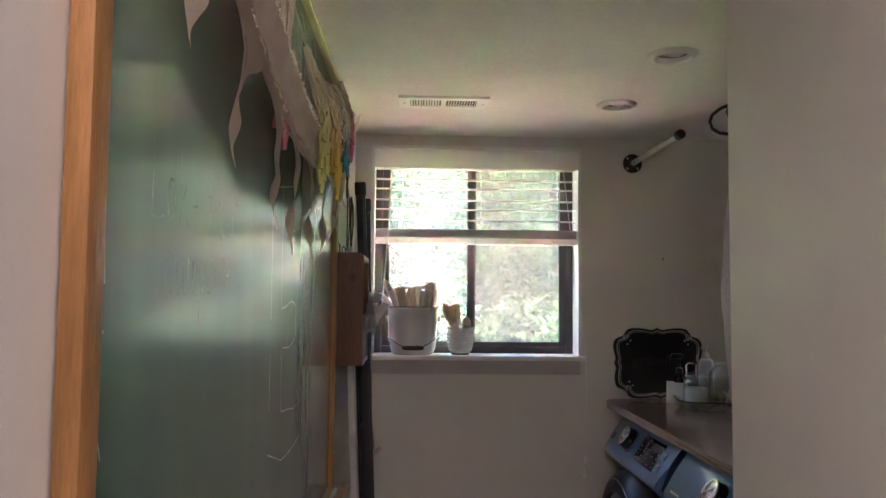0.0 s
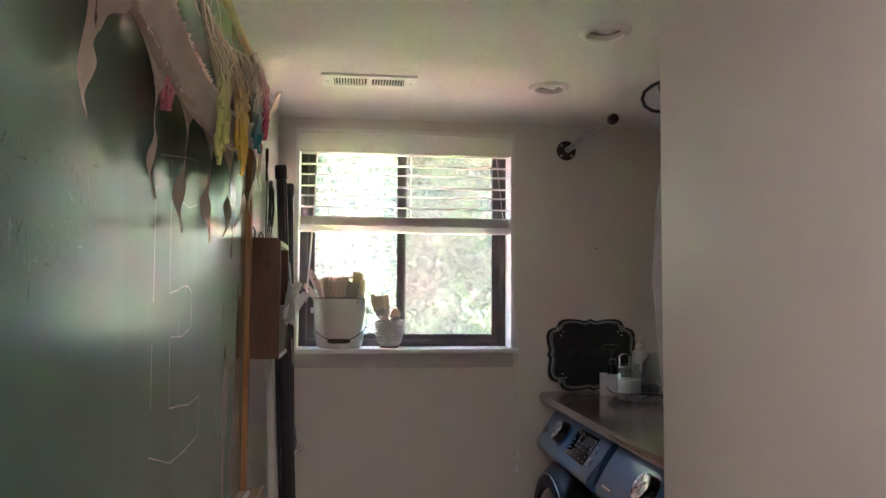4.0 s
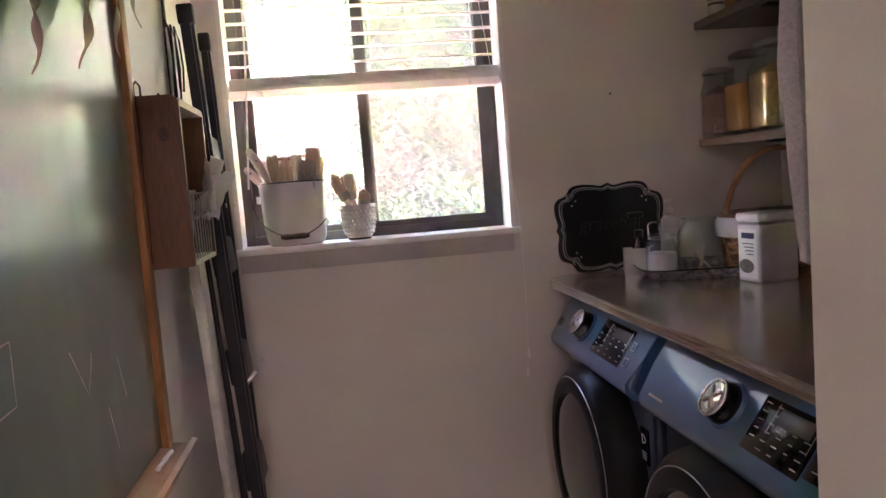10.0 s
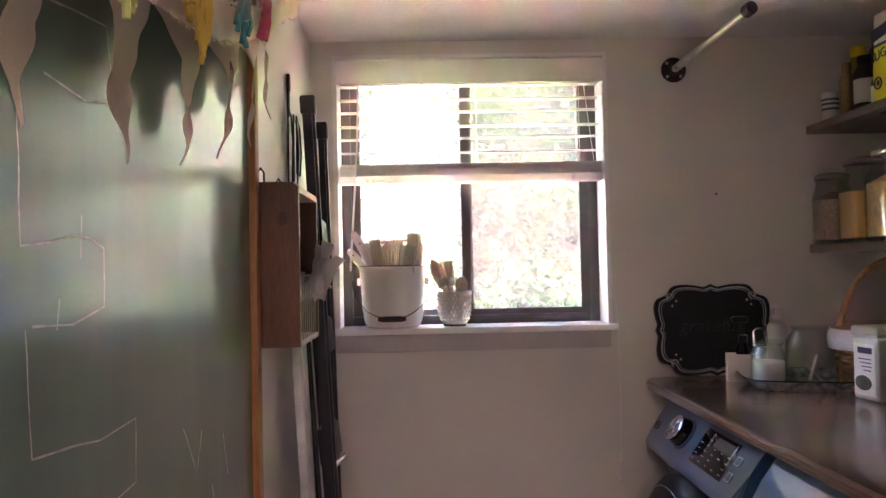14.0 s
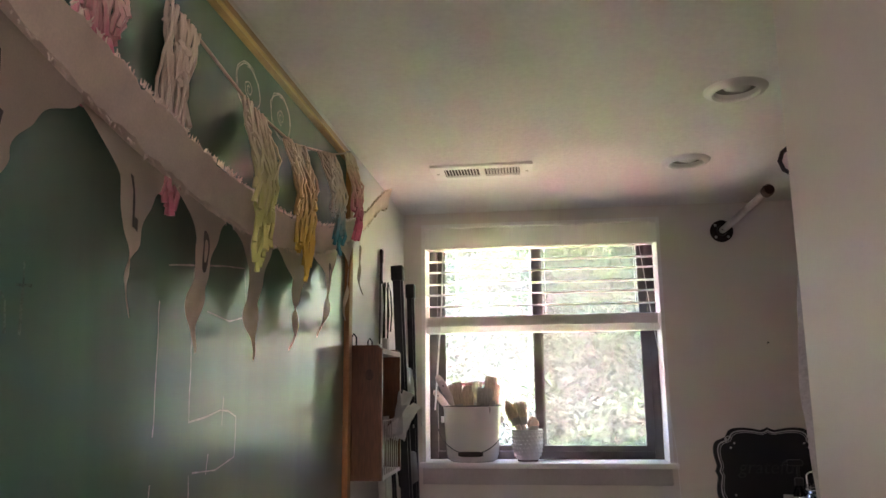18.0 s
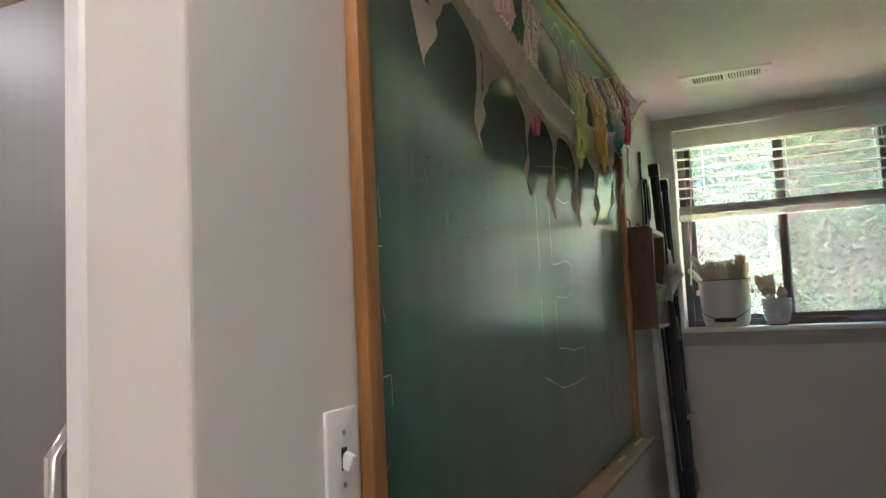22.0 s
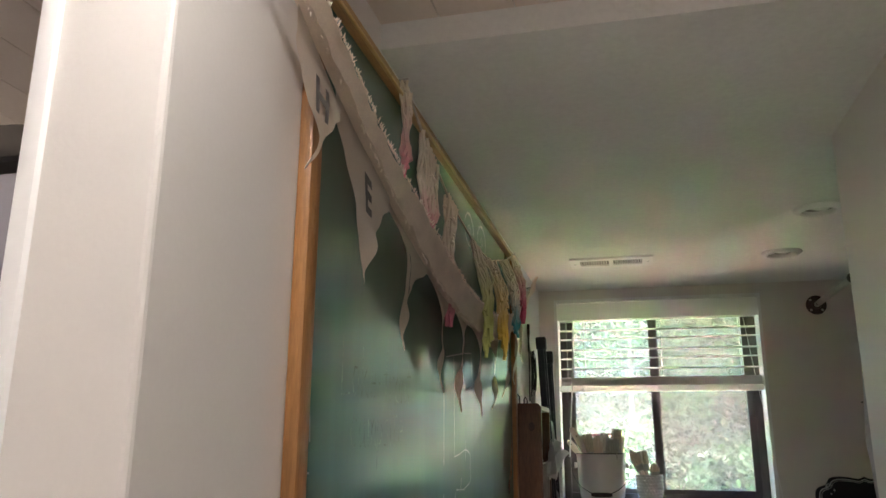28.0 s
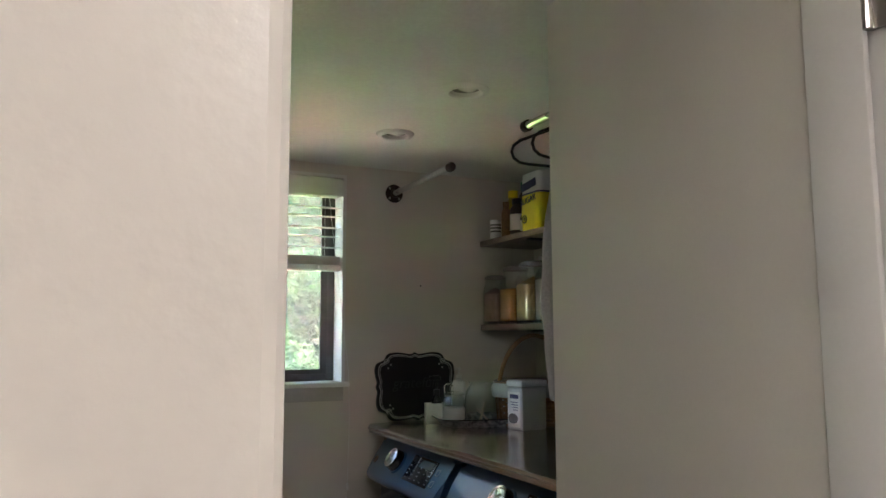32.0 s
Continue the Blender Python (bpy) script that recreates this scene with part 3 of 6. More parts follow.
M_CHALK_FAINT = material("faint_chalk_writing", (0.125, 0.21, 0.165), 0.95, vary=0.5, scale=40, fine=0.4, fine_scale=300)
M_CERAMIC = material("pale_ceramic", (0.62, 0.61, 0.59), 0.4, vary=0.15, scale=30)
M_PAPER = material("paper", (0.84, 0.83, 0.80), 0.7, vary=0.06, scale=10)
M_BRISTLE = material("cream_bristle", (0.86, 0.76, 0.58), 0.9, vary=0.25, scale=40, stretch=(6, 6, 1), fine=0.4, fine_scale=200)
M_BRISTLE_G = material("grey_bristle", (0.50, 0.46, 0.38), 0.9, vary=0.25, scale=40, stretch=(6, 6, 1), fine=0.4, fine_scale=200)
M_BRISTLE_T = material("tan_bristle", (0.74, 0.62, 0.44), 0.9, vary=0.25, scale=40, stretch=(6, 6, 1), fine=0.4, fine_scale=200)
M_BRISTLE_P = material("peach_bristle", (0.84, 0.66, 0.50), 0.9, vary=0.15, scale=40, stretch=(6, 6, 1), fine=0.25, fine_scale=200)
M_BAFFLE = material("dull_reflector", (0.34, 0.33, 0.32), 0.35, 0.6, vary=0.1)
M_HANDLE = material("worn_brush_handle", (0.72, 0.60, 0.54), 0.6, vary=0.25, scale=20)
M_HANDLE_P = material("pink_brush_handle", (0.45, 0.20, 0.18), 0.5, vary=0.2, scale=20)
M_FERRULE = material("brush_ferrule", (0.45, 0.43, 0.40), 0.4, 1.0, vary=0.2, scale=30)
M_SIGN = material("blackboard_black", (0.008, 0.008, 0.012), 0.42, vary=0.3, scale=10)
M_WHITE_LINE = material("white_painted_line", (0.55, 0.55, 0.56), 0.6, vary=0.2, scale=30)
M_GLOSSBLACK = material("gloss_black_panel", (0.010, 0.010, 0.012), 0.08, vary=0.1)
M_DOORGLASS = material("smoked_door", (0.012, 0.012, 0.014), 0.12, vary=0.1, coat=0.5)
M_WICKER = material("wicker", (0.36, 0.17, 0.06), 0.5, vary=0.35, scale=25, fine=0.3, fine_scale=90)
M_SHELF = material("grey_brown_shelf", (0.27, 0.21, 0.155), 0.5, vary=0.3, scale=8, stretch=(8, 0.8, 8), fine=0.3, fine_scale=60, bump=0.0004)
M_CLOTH = material("grey_towel", (0.50, 0.49, 0.50), 0.95, vary=0.1, scale=10, fine=0.2, fine_scale=200, bump=0.001)
M_YELLOW = material("yellow_print", (0.80, 0.66, 0.01), 0.45, vary=0.06, scale=12)
M_NAVY = material("navy_print", (0.05, 0.05, 0.14), 0.5)
M_BEANS = material("dark_red_beans", (0.60, 0.34, 0.29), 0.5, vary=0.5, scale=120, fine=0.5, fine_scale=180)
M_LENTIL = material("orange_lentils", (0.95, 0.34, 0.045), 0.6, vary=0.3, scale=150, fine=0.4, fine_scale=260)
M_OATS = material("dry_pasta", (0.92, 0.45, 0.14), 0.6, vary=0.45, scale=70, fine=0.4, fine_scale=160)
M_TIN = material("white_printed_tin", (0.66, 0.65, 0.66), 0.35, vary=0.06, scale=12)
M_SPATTER = material("spatterware", (0.72, 0.72, 0.74), 0.3, colour2=(0.02, 0.026, 0.05), scale=48, rough_vary=0.05)
M_PINKISH = material("pale_pink_plastic", (0.55, 0.36, 0.27), 0.5, vary=0.15, scale=20)
M_TAN = material("tan_spice", (0.35, 0.21, 0.10), 0.6, vary=0.3, scale=60)
M_GREENLID = material("green_lid", (0.03, 0.16, 0.09), 0.4)
M_OLIVE = material("olive_label", (0.35, 0.27, 0.02), 0.5, vary=0.2, scale=20)
M_SOIL = material("dark_filling", (0.05, 0.035, 0.03), 0.6, vary=0.4, scale=60)
M_OFFLAMP = material("lamp_face", (0.86, 0.85, 0.83), 0.25, vary=0.05)
M_KLAMP = glow("lit_lamp_face", (1.0, 0.93, 0.84), 1.0)
M_SILVER = material("brushed_silver", (0.50, 0.49, 0.47), 0.35, 1.0, vary=0.1, scale=20)


def yarn_material(name, tint, low, high):
    """Undyed yarn dipped in dye at its lower end."""
    m = bpy.data.materials.new(name)
    m.use_nodes = True
    nt = m.node_tree
    bs = nt.nodes["Principled BSDF"]
    tc = nt.nodes.new("ShaderNodeTexCoord")
    sep = nt.nodes.new("ShaderNodeSeparateXYZ")
    nt.links.new(tc.outputs["Generated"], sep.inputs[0])
    no = nt.nodes.new("ShaderNodeTexNoise")
    no.inputs["Scale"].default_value = 9.0
    nt.links.new(tc.outputs["Generated"], no.inputs["Vector"])
    ad = nt.nodes.new("ShaderNodeMath")
    ad.operation = "MULTIPLY_ADD"
    ad.inputs[1].default_value = 0.35
    nt.links.new(no.outputs["Fac"], ad.inputs[0])
    nt.links.new(sep.outputs["Z"], ad.inputs[2])
    mr = nt.nodes.new("ShaderNodeMapRange")
    mr.inputs["From Min"].default_value, mr.inputs["From Max"].default_value = low + 0.17, high + 0.17
    nt.links.new(ad.outputs[0], mr.inputs["Value"])
    mix = nt.nodes.new("ShaderNodeMix")
    mix.data_type = "RGBA"
    mix.inputs["A"].default_value, mix.inputs["B"].default_value = (*tint, 1), (0.80, 0.70, 0.56, 1)
    nt.links.new(mr.outputs[0], mix.inputs["Factor"])
    nt.links.new(mix.outputs["Result"], bs.inputs["Base Color"])
    bs.inputs["Roughness"].default_value = 0.95
    bs.inputs["Sheen Weight"].default_value = 0.2
    return m


FACE_NY = Matrix(((1, 0, 0, 0), (0, 0, -1, 0), (0, 1, 0, 0), (0, 0, 0, 1)))     # lettering that faces -y
FACE_NX = Matrix(((0, 0, -1, 0), (-1, 0, 0, 0), (0, 1, 0, 0), (0, 0, 0, 1)))    # lettering that faces -x


def ribbon(points, width, x, bm=None, rnd=None):
    """A flat chalk stroke in the plane of the left wall, through (y, z) points."""
    bm = bm or bmesh.new()
    rnd = rnd or random.Random(1)
    pts = []
    for (a, b), (c, d) in zip(points, points[1:]):
        n = max(1, int(math.hypot(c - a, d - b) / 0.02))
        pts += [(a + (c - a) * i / n, b + (d - b) * i / n) for i in range(n)]
    pts.append(points[-1])
    prev = None
    for i, (y, z) in enumerate(pts):
        j, k = min(i + 1, len(pts) - 1), max(i - 1, 0)
        d = Vector((pts[j][0] - pts[k][0], pts[j][1] - pts[k][1]))
        d = d.normalized() if d.length else Vector((1, 0))
        w = width * rnd.uniform(0.55, 1.1) / 2
        n = Vector((-d.y, d.x)) * w
        y += rnd.uniform(-1, 1) * 0.0012
        pair = (bm.verts.new((x, y + n.x, z + n.y)), bm.verts.new((x, y - n.x, z - n.y)))
        if prev:
            bm.faces.new((prev[0], pair[0], pair[1], prev[1]))
        prev = pair
    return bm


# ---------------------------------------------------------------- chalkboard on the left wall
BY0, BY1, BZ0, BZ1 = -2.676, -0.888, 0.895, 2.118
board = thing("chalkboard", "large green chalkboard in an orange oak frame with a chalk tray", "chalkboard", at=(0, -1.78, BZ0))


def on_board(ob):
    ob.matrix_parent_inverse = Matrix.Translation((0, 1.78, -BZ0))
    return ob


on_board(part("writing_surface", slab(0.001, 0.007, BY0 + 0.02, BY1 - 0.02, BZ0, BZ1 - 0.02), M_BOARD, board, "dusty dark green writing surface"))
on_board(part("side_rail", slab(0.001, 0.021, BY0, BY0 + 0.034, BZ0 - 0.02, BZ1, 0.003), M_OAK, board, "orange oak side rail"))
on_board(part("side_rail", slab(0.001, 0.021, BY1 - 0.036, BY1, BZ0 - 0.02, BZ1, 0.003), M_OAK, board, "orange oak side rail"))
on_board(part("top_rail", slab(0.001, 0.021, BY0 + 0.034, BY1 - 0.036, BZ1 - 0.026, BZ1, 0.003), M_OAK_H, board, "golden oak top rail"))
on_board(part("top_bead", tube([(0.024, BY0 + 0.03, BZ1 - 0.024), (0.024, BY1 - 0.03, BZ1 - 0.024)], 0.0035, 8), material("golden_bead", (0.62, 0.41, 0.15), 0.35, vary=0.15), board, "thin golden bead"))
bm = prism([(0.001, BZ0 - 0.022), (0.066, BZ0 - 0.020), (0.070, BZ0 - 0.004), (0.060, BZ0), (0.054, BZ0 - 0.010), (0.001, BZ0 - 0.006)],
           "y", BY0 + 0.034, BY1 - 0.004)
tray = on_board(part("chalk_tray", bm, M_TRAY, board, "pale pinkish wooden chalk tray"))
for cy in (-1.02, -1.06, -1.3):
    single("chalk_stick", tube([(0.03, cy, BZ0 - 0.002), (0.034, cy + 0.055, BZ0 - 0.002)], 0.005, 8), M_PAPER,
           "short white stick of chalk in the tray", "chalk", "chalk sticks")

# chalk drawings and handwriting
CX = 0.0082
DRAW = (
    [(-1.805, 1.66), (-1.80, 1.435), (-1.745, 1.440), (-1.69, 1.449), (-1.66, 1.447), (-1.626, 1.437), (-1.627, 1.372), (-1.70, 1.358), (-1.78, 1.362)],
    [(-1.682, 1.425), (-1.68, 1.47)], [(-1.735, 1.355), (-1.728, 1.385)],
    [(-1.792, 1.36), (-1.784, 1.243), (-1.70, 1.236), (-1.64, 1.228), (-1.54, 1.232), (-1.541, 1.155), (-1.66, 1.148), (-1.767, 1.150), (-1.905, 1.188)],
    [(-1.905, 1.60), (-1.902, 1.42)], [(-1.904, 1.36), (-1.902, 1.26)],
    [(-1.886, 1.652), (-1.80, 1.665), (-1.70, 1.68), (-1.614, 1.689), (-1.598, 1.606), (-1.67, 1.592), (-1.756, 1.60)],
    [(-1.36, 1.18), (-1.30, 1.10), (-1.27, 1.16)], [(-1.15, 1.13), (-1.12, 1.05)], [(-1.22, 1.06), (-1.19, 0.98)],
    [(-2.64, 1.47), (-2.635, 1.51), (-2.625, 1.48), (-2.615, 1.51), (-2.612, 1.47)],
    [(-2.64, 1.43), (-2.61, 1.432)], [(-2.64, 1.33), (-2.62, 1.37), (-2.61, 1.33)],
    [(-2.63, 1.26), (-2.60, 1.262), (-2.60, 1.22)], [(-2.636, 1.13), (-2.612, 1.15)],
)
rnd = random.Random(4)
for k, line in enumerate(DRAW):
    on_board(part("chalk_line", ribbon(line, 0.0028, CX + 0.0001 * (k % 7), rnd=rnd), M_CHALK, board, "thin chalk line", smooth=0))
for cy, cz, r in ((-1.628, 2.016, 0.060), (-1.456, 2.025, 0.062)):
    for turns, r0, r1 in ((2.1, r, r * 0.86), (1.6, r * 0.08, r * 0.36)):
        n = int(turns * 22)
        curl = []
        for a in range(n + 1):
            q = r0 + (r1 - r0) * a / n + rnd.uniform(-0.002, 0.002)
            curl.append((cy + q * math.cos(turns * 6.283 * a / n + 1.2), cz + 0.78 * q * math.sin(turns * 6.283 * a / n + 1.2)))
        on_board(part("chalk_line", ribbon(curl, 0.0026, CX + 0.0008), M_CHALK, board, "faint chalk curl", smooth=0))
STROKES = {"L": "0,8 0,0 4,0.3", "a": "3,4 1,4 0,2 1,0 3,1 3,4|3,1.5 3.4,0 4,0", "k": "0,8 0,0|3,4.5 0.3,2 3.4,0", "e": "0,2.2 3,2.4 2.6,4 1,4 0,2 1,0 3,0.4",
           "-": "0.3,2.4 2.8,2.6", "f": "3,8 1.8,7.6 1.4,0|0,4 3,4.2", "r": "0,4 0.2,0|0.2,2.4 1.4,4 2.8,3.8", "o": "1.5,4 0,2.6 0.4,0.4 2.2,0 3,2 2.4,3.8 1.5,4",
           "n": "0,4 0.2,0|0.2,2.6 1.6,4 2.8,3 3,0", "t": "1.4,7 1.5,0|0,4.6 3,4.8", "c": "3,3.6 1,4 0,2 1,0 3,0.4", "m": "0,4 0.1,0|0.1,2.8 1.2,4 2,3 2,0|2,2.8 3.2,4 4,3 4,0",
           "p": "0,4 0.2,-3.4|0.2,3.4 2,4 3,2.4 2,0.4 0.3,0.6", "s": "2.8,3.8 1,4 0.6,2.6 2.4,1.8 2.4,0.2 0,0.2", "i": "0.4,4 0.4,0|0.4,5.6 0.5,5.9"}


def chalk_words(words, y, z, unit):
    for ch in words:
        lines = [[tuple(float(v) for v in p.split(",")) for p in s.split()] for s in STROKES[ch].split("|")]
        bm = bmesh.new()
        for s in lines:
            ribbon([(y + px * unit * 0.94, z + pz * unit * 1.2) for px, pz in s], 0.0042, CX + 0.0012, bm, rnd)
        on_board(part("chalk_letter", bm, M_CHALK_FAINT, board, "handwritten chalk letter", smooth=0))
        y += 0.94 * unit * (max(p[0] for s in lines for p in s) + 1.1)


chalk_words("Lake-front", -2.512, 1.535, 0.0088)
chalk_words("campsite", -2.470, 1.462, 0.0088)

# ---------------------------------------------------------------- canvas bunting
BAND = ((-2.88, 2.022), (-2.78, 1.978), (-2.62, 1.922), (-2.40, 1.852), (-2.145, 1.785), (-1.94, 1.748), (-1.735, 1.732), (-1.52, 1.737), (-1.27, 1.772),
        (-1.05, 1.840), (-0.92, 1.885), (-0.70, 2.000), (-0.56, 2.050))


def band_z(y):
    return float(np.interp(y, [p[0] for p in BAND], [p[1] for p in BAND]))


bunting = thing("bunting", "slack canvas pennant bunting with frayed band and stamped letters", "bunting", at=(0.03, -1.7, 1.73))


def on_bunting(ob):
    ob.matrix_parent_inverse = Matrix.Translation((-0.03, 1.7, -1.73))
    return ob


def smooth_z(y):
    return (band_z(y - 0.08) + 2 * band_z(y) + band_z(y + 0.08)) / 4


def flap(y):
    """The band is folded over narrowly at its near end and opens out along its length."""
    q = max(0.0, min(1.0, (y + 2.75) / 0.65))
    return 0.42 + 0.58 * q * q * (3 - 2 * q)


rnd = random.Random(8)
bm = bmesh.new()
rows_ = []
N = 150
for i in range(N + 1):
    y = -2.855 + (2.295 * i / N)
    z = smooth_z(y)
    w = 0.004 * math.sin(i * 0.9) + rnd.uniform(-0.0025, 0.0025)
    fr = rnd.uniform(-0.004, 0.005)
    fr2 = rnd.uniform(-0.004, 0.004)
    fl = flap(y)
    c = 0.006 + 0.034 * (1 - fl)
    sec = ((0.026, z + c + 0.004), (0.047 + w * 0.4, z + c - 0.003 + fr2), (0.052 + w * 0.5, z + c + 0.004), (0.053 + w * 0.5, z + max(c + 0.006, 0.020 * fl)),
           (0.056 + w * 0.3, z + max(c + 0.010, 0.040 * fl)), (0.062 + fr * 0.5, z + max(c + 0.016, 0.060 * fl) + fr * 0.7))
    rows_.append([bm.verts.new((a, y, b)) for a, b in sec])
for a, b in zip(rows_, rows_[1:]):
    for k in range(5):
        bm.faces.new((a[k], b[k], b[k + 1], a[k + 1]))
bmesh.ops.solidify(bm, geom=bm.faces[:], thickness=0.003)
band = on_bunting(part("band", bm, M_FRAY, bunting, "folded canvas band with frayed edges", smooth=50))
bm = bmesh.new()
for i in range(1000):
    y = rnd.uniform(-2.85, -0.57)
    top = i % 5 > 0
    c = 0.006 + 0.034 * (1 - flap(y))
    z = smooth_z(y) + (max(c + 0.016, 0.060 * flap(y)) if top else c - 0.004)
    x = 0.062 if top else 0.044
    d = Vector((rnd.uniform(-0.002, 0.005), rnd.uniform(-0.005, 0.005), rnd.uniform(0.003, 0.009) * (1 if top else -1)))
    tube([(x, y, z), Vector((x, y, z)) + d * 0.6, Vector((x, y, z)) + d + Vector((0, rnd.uniform(-0.003, 0.003), 0))], [0.0012, 0.0009, 0.0004], 4, bm)
tagged(on_bunting(part("fringe", bm, M_FRAY, bunting, "", smooth=0)), "frayed threads", kind="stuff")
TIPX = (0.055, 0.056, 0.024, 0.032, 0.030, 0.034, 0.028, 0.032, 0.034, 0.032)
TIPS = ((-2.742, 1.785), (-2.532, 1.690), (-2.262, 1.625), (-2.028, 1.566), (-1.844, 1.532), (-1.640, 1.530), (-1.420, 1.556), (-1.212, 1.596), (-0.986, 1.653), (-0.842, 1.735))
LETTERS = "HELLO  O  "
NOTCH = (-2.752, -2.612, -2.397, -2.150, -1.935, -1.742, -1.520, -1.280, -1.080, -0.930, -0.800)
for k, (ty, tz) in enumerate(TIPS):
    rnd = random.Random(60 + k)
    hw0, topc = (NOTCH[k + 1] - NOTCH[k]) / 2, (NOTCH[k + 1] + NOTCH[k]) / 2
    bend, lean = rnd.uniform(-1, 1), rnd.uniform(0.6, 1.0)
    reach, power = (((0.95, 0.95), (0.92, 1.05), (0.88, 1.15))[k] if k < 3 else (0.84, 1.22))

    def cloth(s, v, lift=0.0):
        """A place on the cloth: s from band to tip, v across it."""
        tail = max(0.0, s - 0.55)
        hw = hw0 * (1 - min(1, max(0.0, s) / reach)) ** power
        hw += 0.0075 * (1 - s) ** 0.45 if k < 3 else 0.0045 + 0.0016 * math.sin(math.pi * min(1, tail / 0.45)) - 0.0032 * s
        flare = radians(-12) * min(1.0, max(0.0, s) / 0.3) * max(0.0, 1 - 1.6 * tail) if k > 1 else 0.0
        twist = flare + radians(20 if k < 3 else 45) * min(1.0, tail * 4.5) * (1 if k % 3 else -1)
        y = topc + (ty - topc) * s - 0.006 * math.sin(s * 3.1) * bend + v * hw * math.cos(twist) * (1 + 0.05 * math.sin(s * 23 + k * 2 + 2 * v))
        top = smooth_z(max(-2.88, min(-0.56, y))) + 0.006
        z = top + (tz - top) * s + 0.002 * math.sin(9 * s + v * 3 + k)
        x = 0.029 + (TIPX[k] - 0.029) * s + 0.004 * math.sin(s * 4.2 + k * 1.7) * (0.3 + s) * lean
        x += 0.006 * v * math.sin(s * 5 + k) * (1 - s) + v * hw * math.sin(twist)
        x += 0.6 * hw * abs(math.sin(flare)) + 0.02 * tail * math.sin(tail * 9 + k)
        y += 0.010 * tail * math.sin(tail * 10 + 2 * k)
        return Vector((max(0.012, x + lift), y, z))

    bm = bmesh.new()
    n = 30
    rows_ = [[bm.verts.new(cloth(i / n, j / 4 - 1)) for j in range(9)] for i in range(-5, n + 1)]
    for a, b in zip(rows_, rows_[1:]):
        for j in range(8):
            bm.faces.new((a[j], b[j], b[j + 1], a[j + 1]))
    bmesh.ops.solidify(bm, geom=bm.faces[:], thickness=0.0014)
    pen = on_bunting(part("pennant", bm, M_CANVAS, bunting, "drooping canvas pennant with narrow curled tip", smooth=60))
    if LETTERS[k] == " ":
        continue
    # the stamped letter follows the folds of the cloth
    height = smooth_z(ty) + 0.006 - tz
    mark = text_mesh(LETTERS[k], 0.085, M_INK, Matrix.Diagonal((0.72, 1, 1, 1)), pen, "letter", 0.0, "stamped dark letter", 0.0035)
    bm = bmesh.new()
    bm.from_mesh(mark.data)
    bmesh.ops.subdivide_edges(bm, edges=[e for e in bm.edges if e.calc_length() > 0.012], cuts=2)
    bmesh.ops.triangulate(bm, faces=bm.faces[:])
    for vert in bm.verts:
        s = (0.072 - vert.co.y) / height
        wide = hw0 * (1 - min(1, s / reach)) ** power + 0.009
        vert.co = cloth(s, max(-0.97, min(0.97, vert.co.x / wide)), 0.0032)
    bm.to_mesh(mark.data)
    bm.free()

# ---------------------------------------------------------------- yarn tassel garland
CORD = ((-2.300, 2.120), (-2.18, 2.072), (-1.95, 2.005), (-1.65, 1.968), (-1.43, 1.976), (-1.14, 2.045), (-0.985, 2.098))


def cord_z(y):
    return float(np.interp(y, [p[0] for p in CORD], [p[1] for p in CORD]))


garland = thing("tassel_garland", "cream cord hung with dip-dyed yarn tassels", "garland", at=(0.03, -1.64, 1.9))


def on_garland(ob):
    ob.matrix_parent_inverse = Matrix.Translation((-0.03, 1.64, -1.9))
    return ob


M_CORD = material("cream_cord", (0.55, 0.47, 0.38), 0.95, vary=0.15, scale=60)
on_garland(part("cord", tube([(0.028, y, z) for y, z in CORD], 0.0028, 6), M_CORD, garland, "cream cotton cord"))
for y, z in (CORD[0], CORD[-1]):
    on_garland(part("nail", tube([(0.0, y, z), (0.036, y, z + 0.004)], 0.002, 6), M_STEEL, garland, "small nail"))
TASSELS = ((-2.288, 0.018, 1.905, 0.026, (0.62, 0.16, 0.22), 0.15, 0.85, 8), (-2.125, 0.060, 1.800, 0.026, (0.66, 0.20, 0.27), 0.25, 0.60, 22),
           (-1.925, 0.042, 1.700, 0.020, (0.58, 0.18, 0.24), 0.05, 0.55, 20), (-1.650, 0.054, 1.672, 0.064, (0.56, 0.59, 0.20), 0.30, 0.95, 24),
           (-1.420, 0.060, 1.683, 0.064, (0.74, 0.50, 0.10), 0.25, 0.95, 22), (-1.178, 0.060, 1.776, 0.066, (0.05, 0.32, 0.38), 0.15, 0.50, 22),
           (-0.985, 0.044, 1.848, 0.060, (0.68, 0.12, 0.22), 0.20, 0.85, 22))
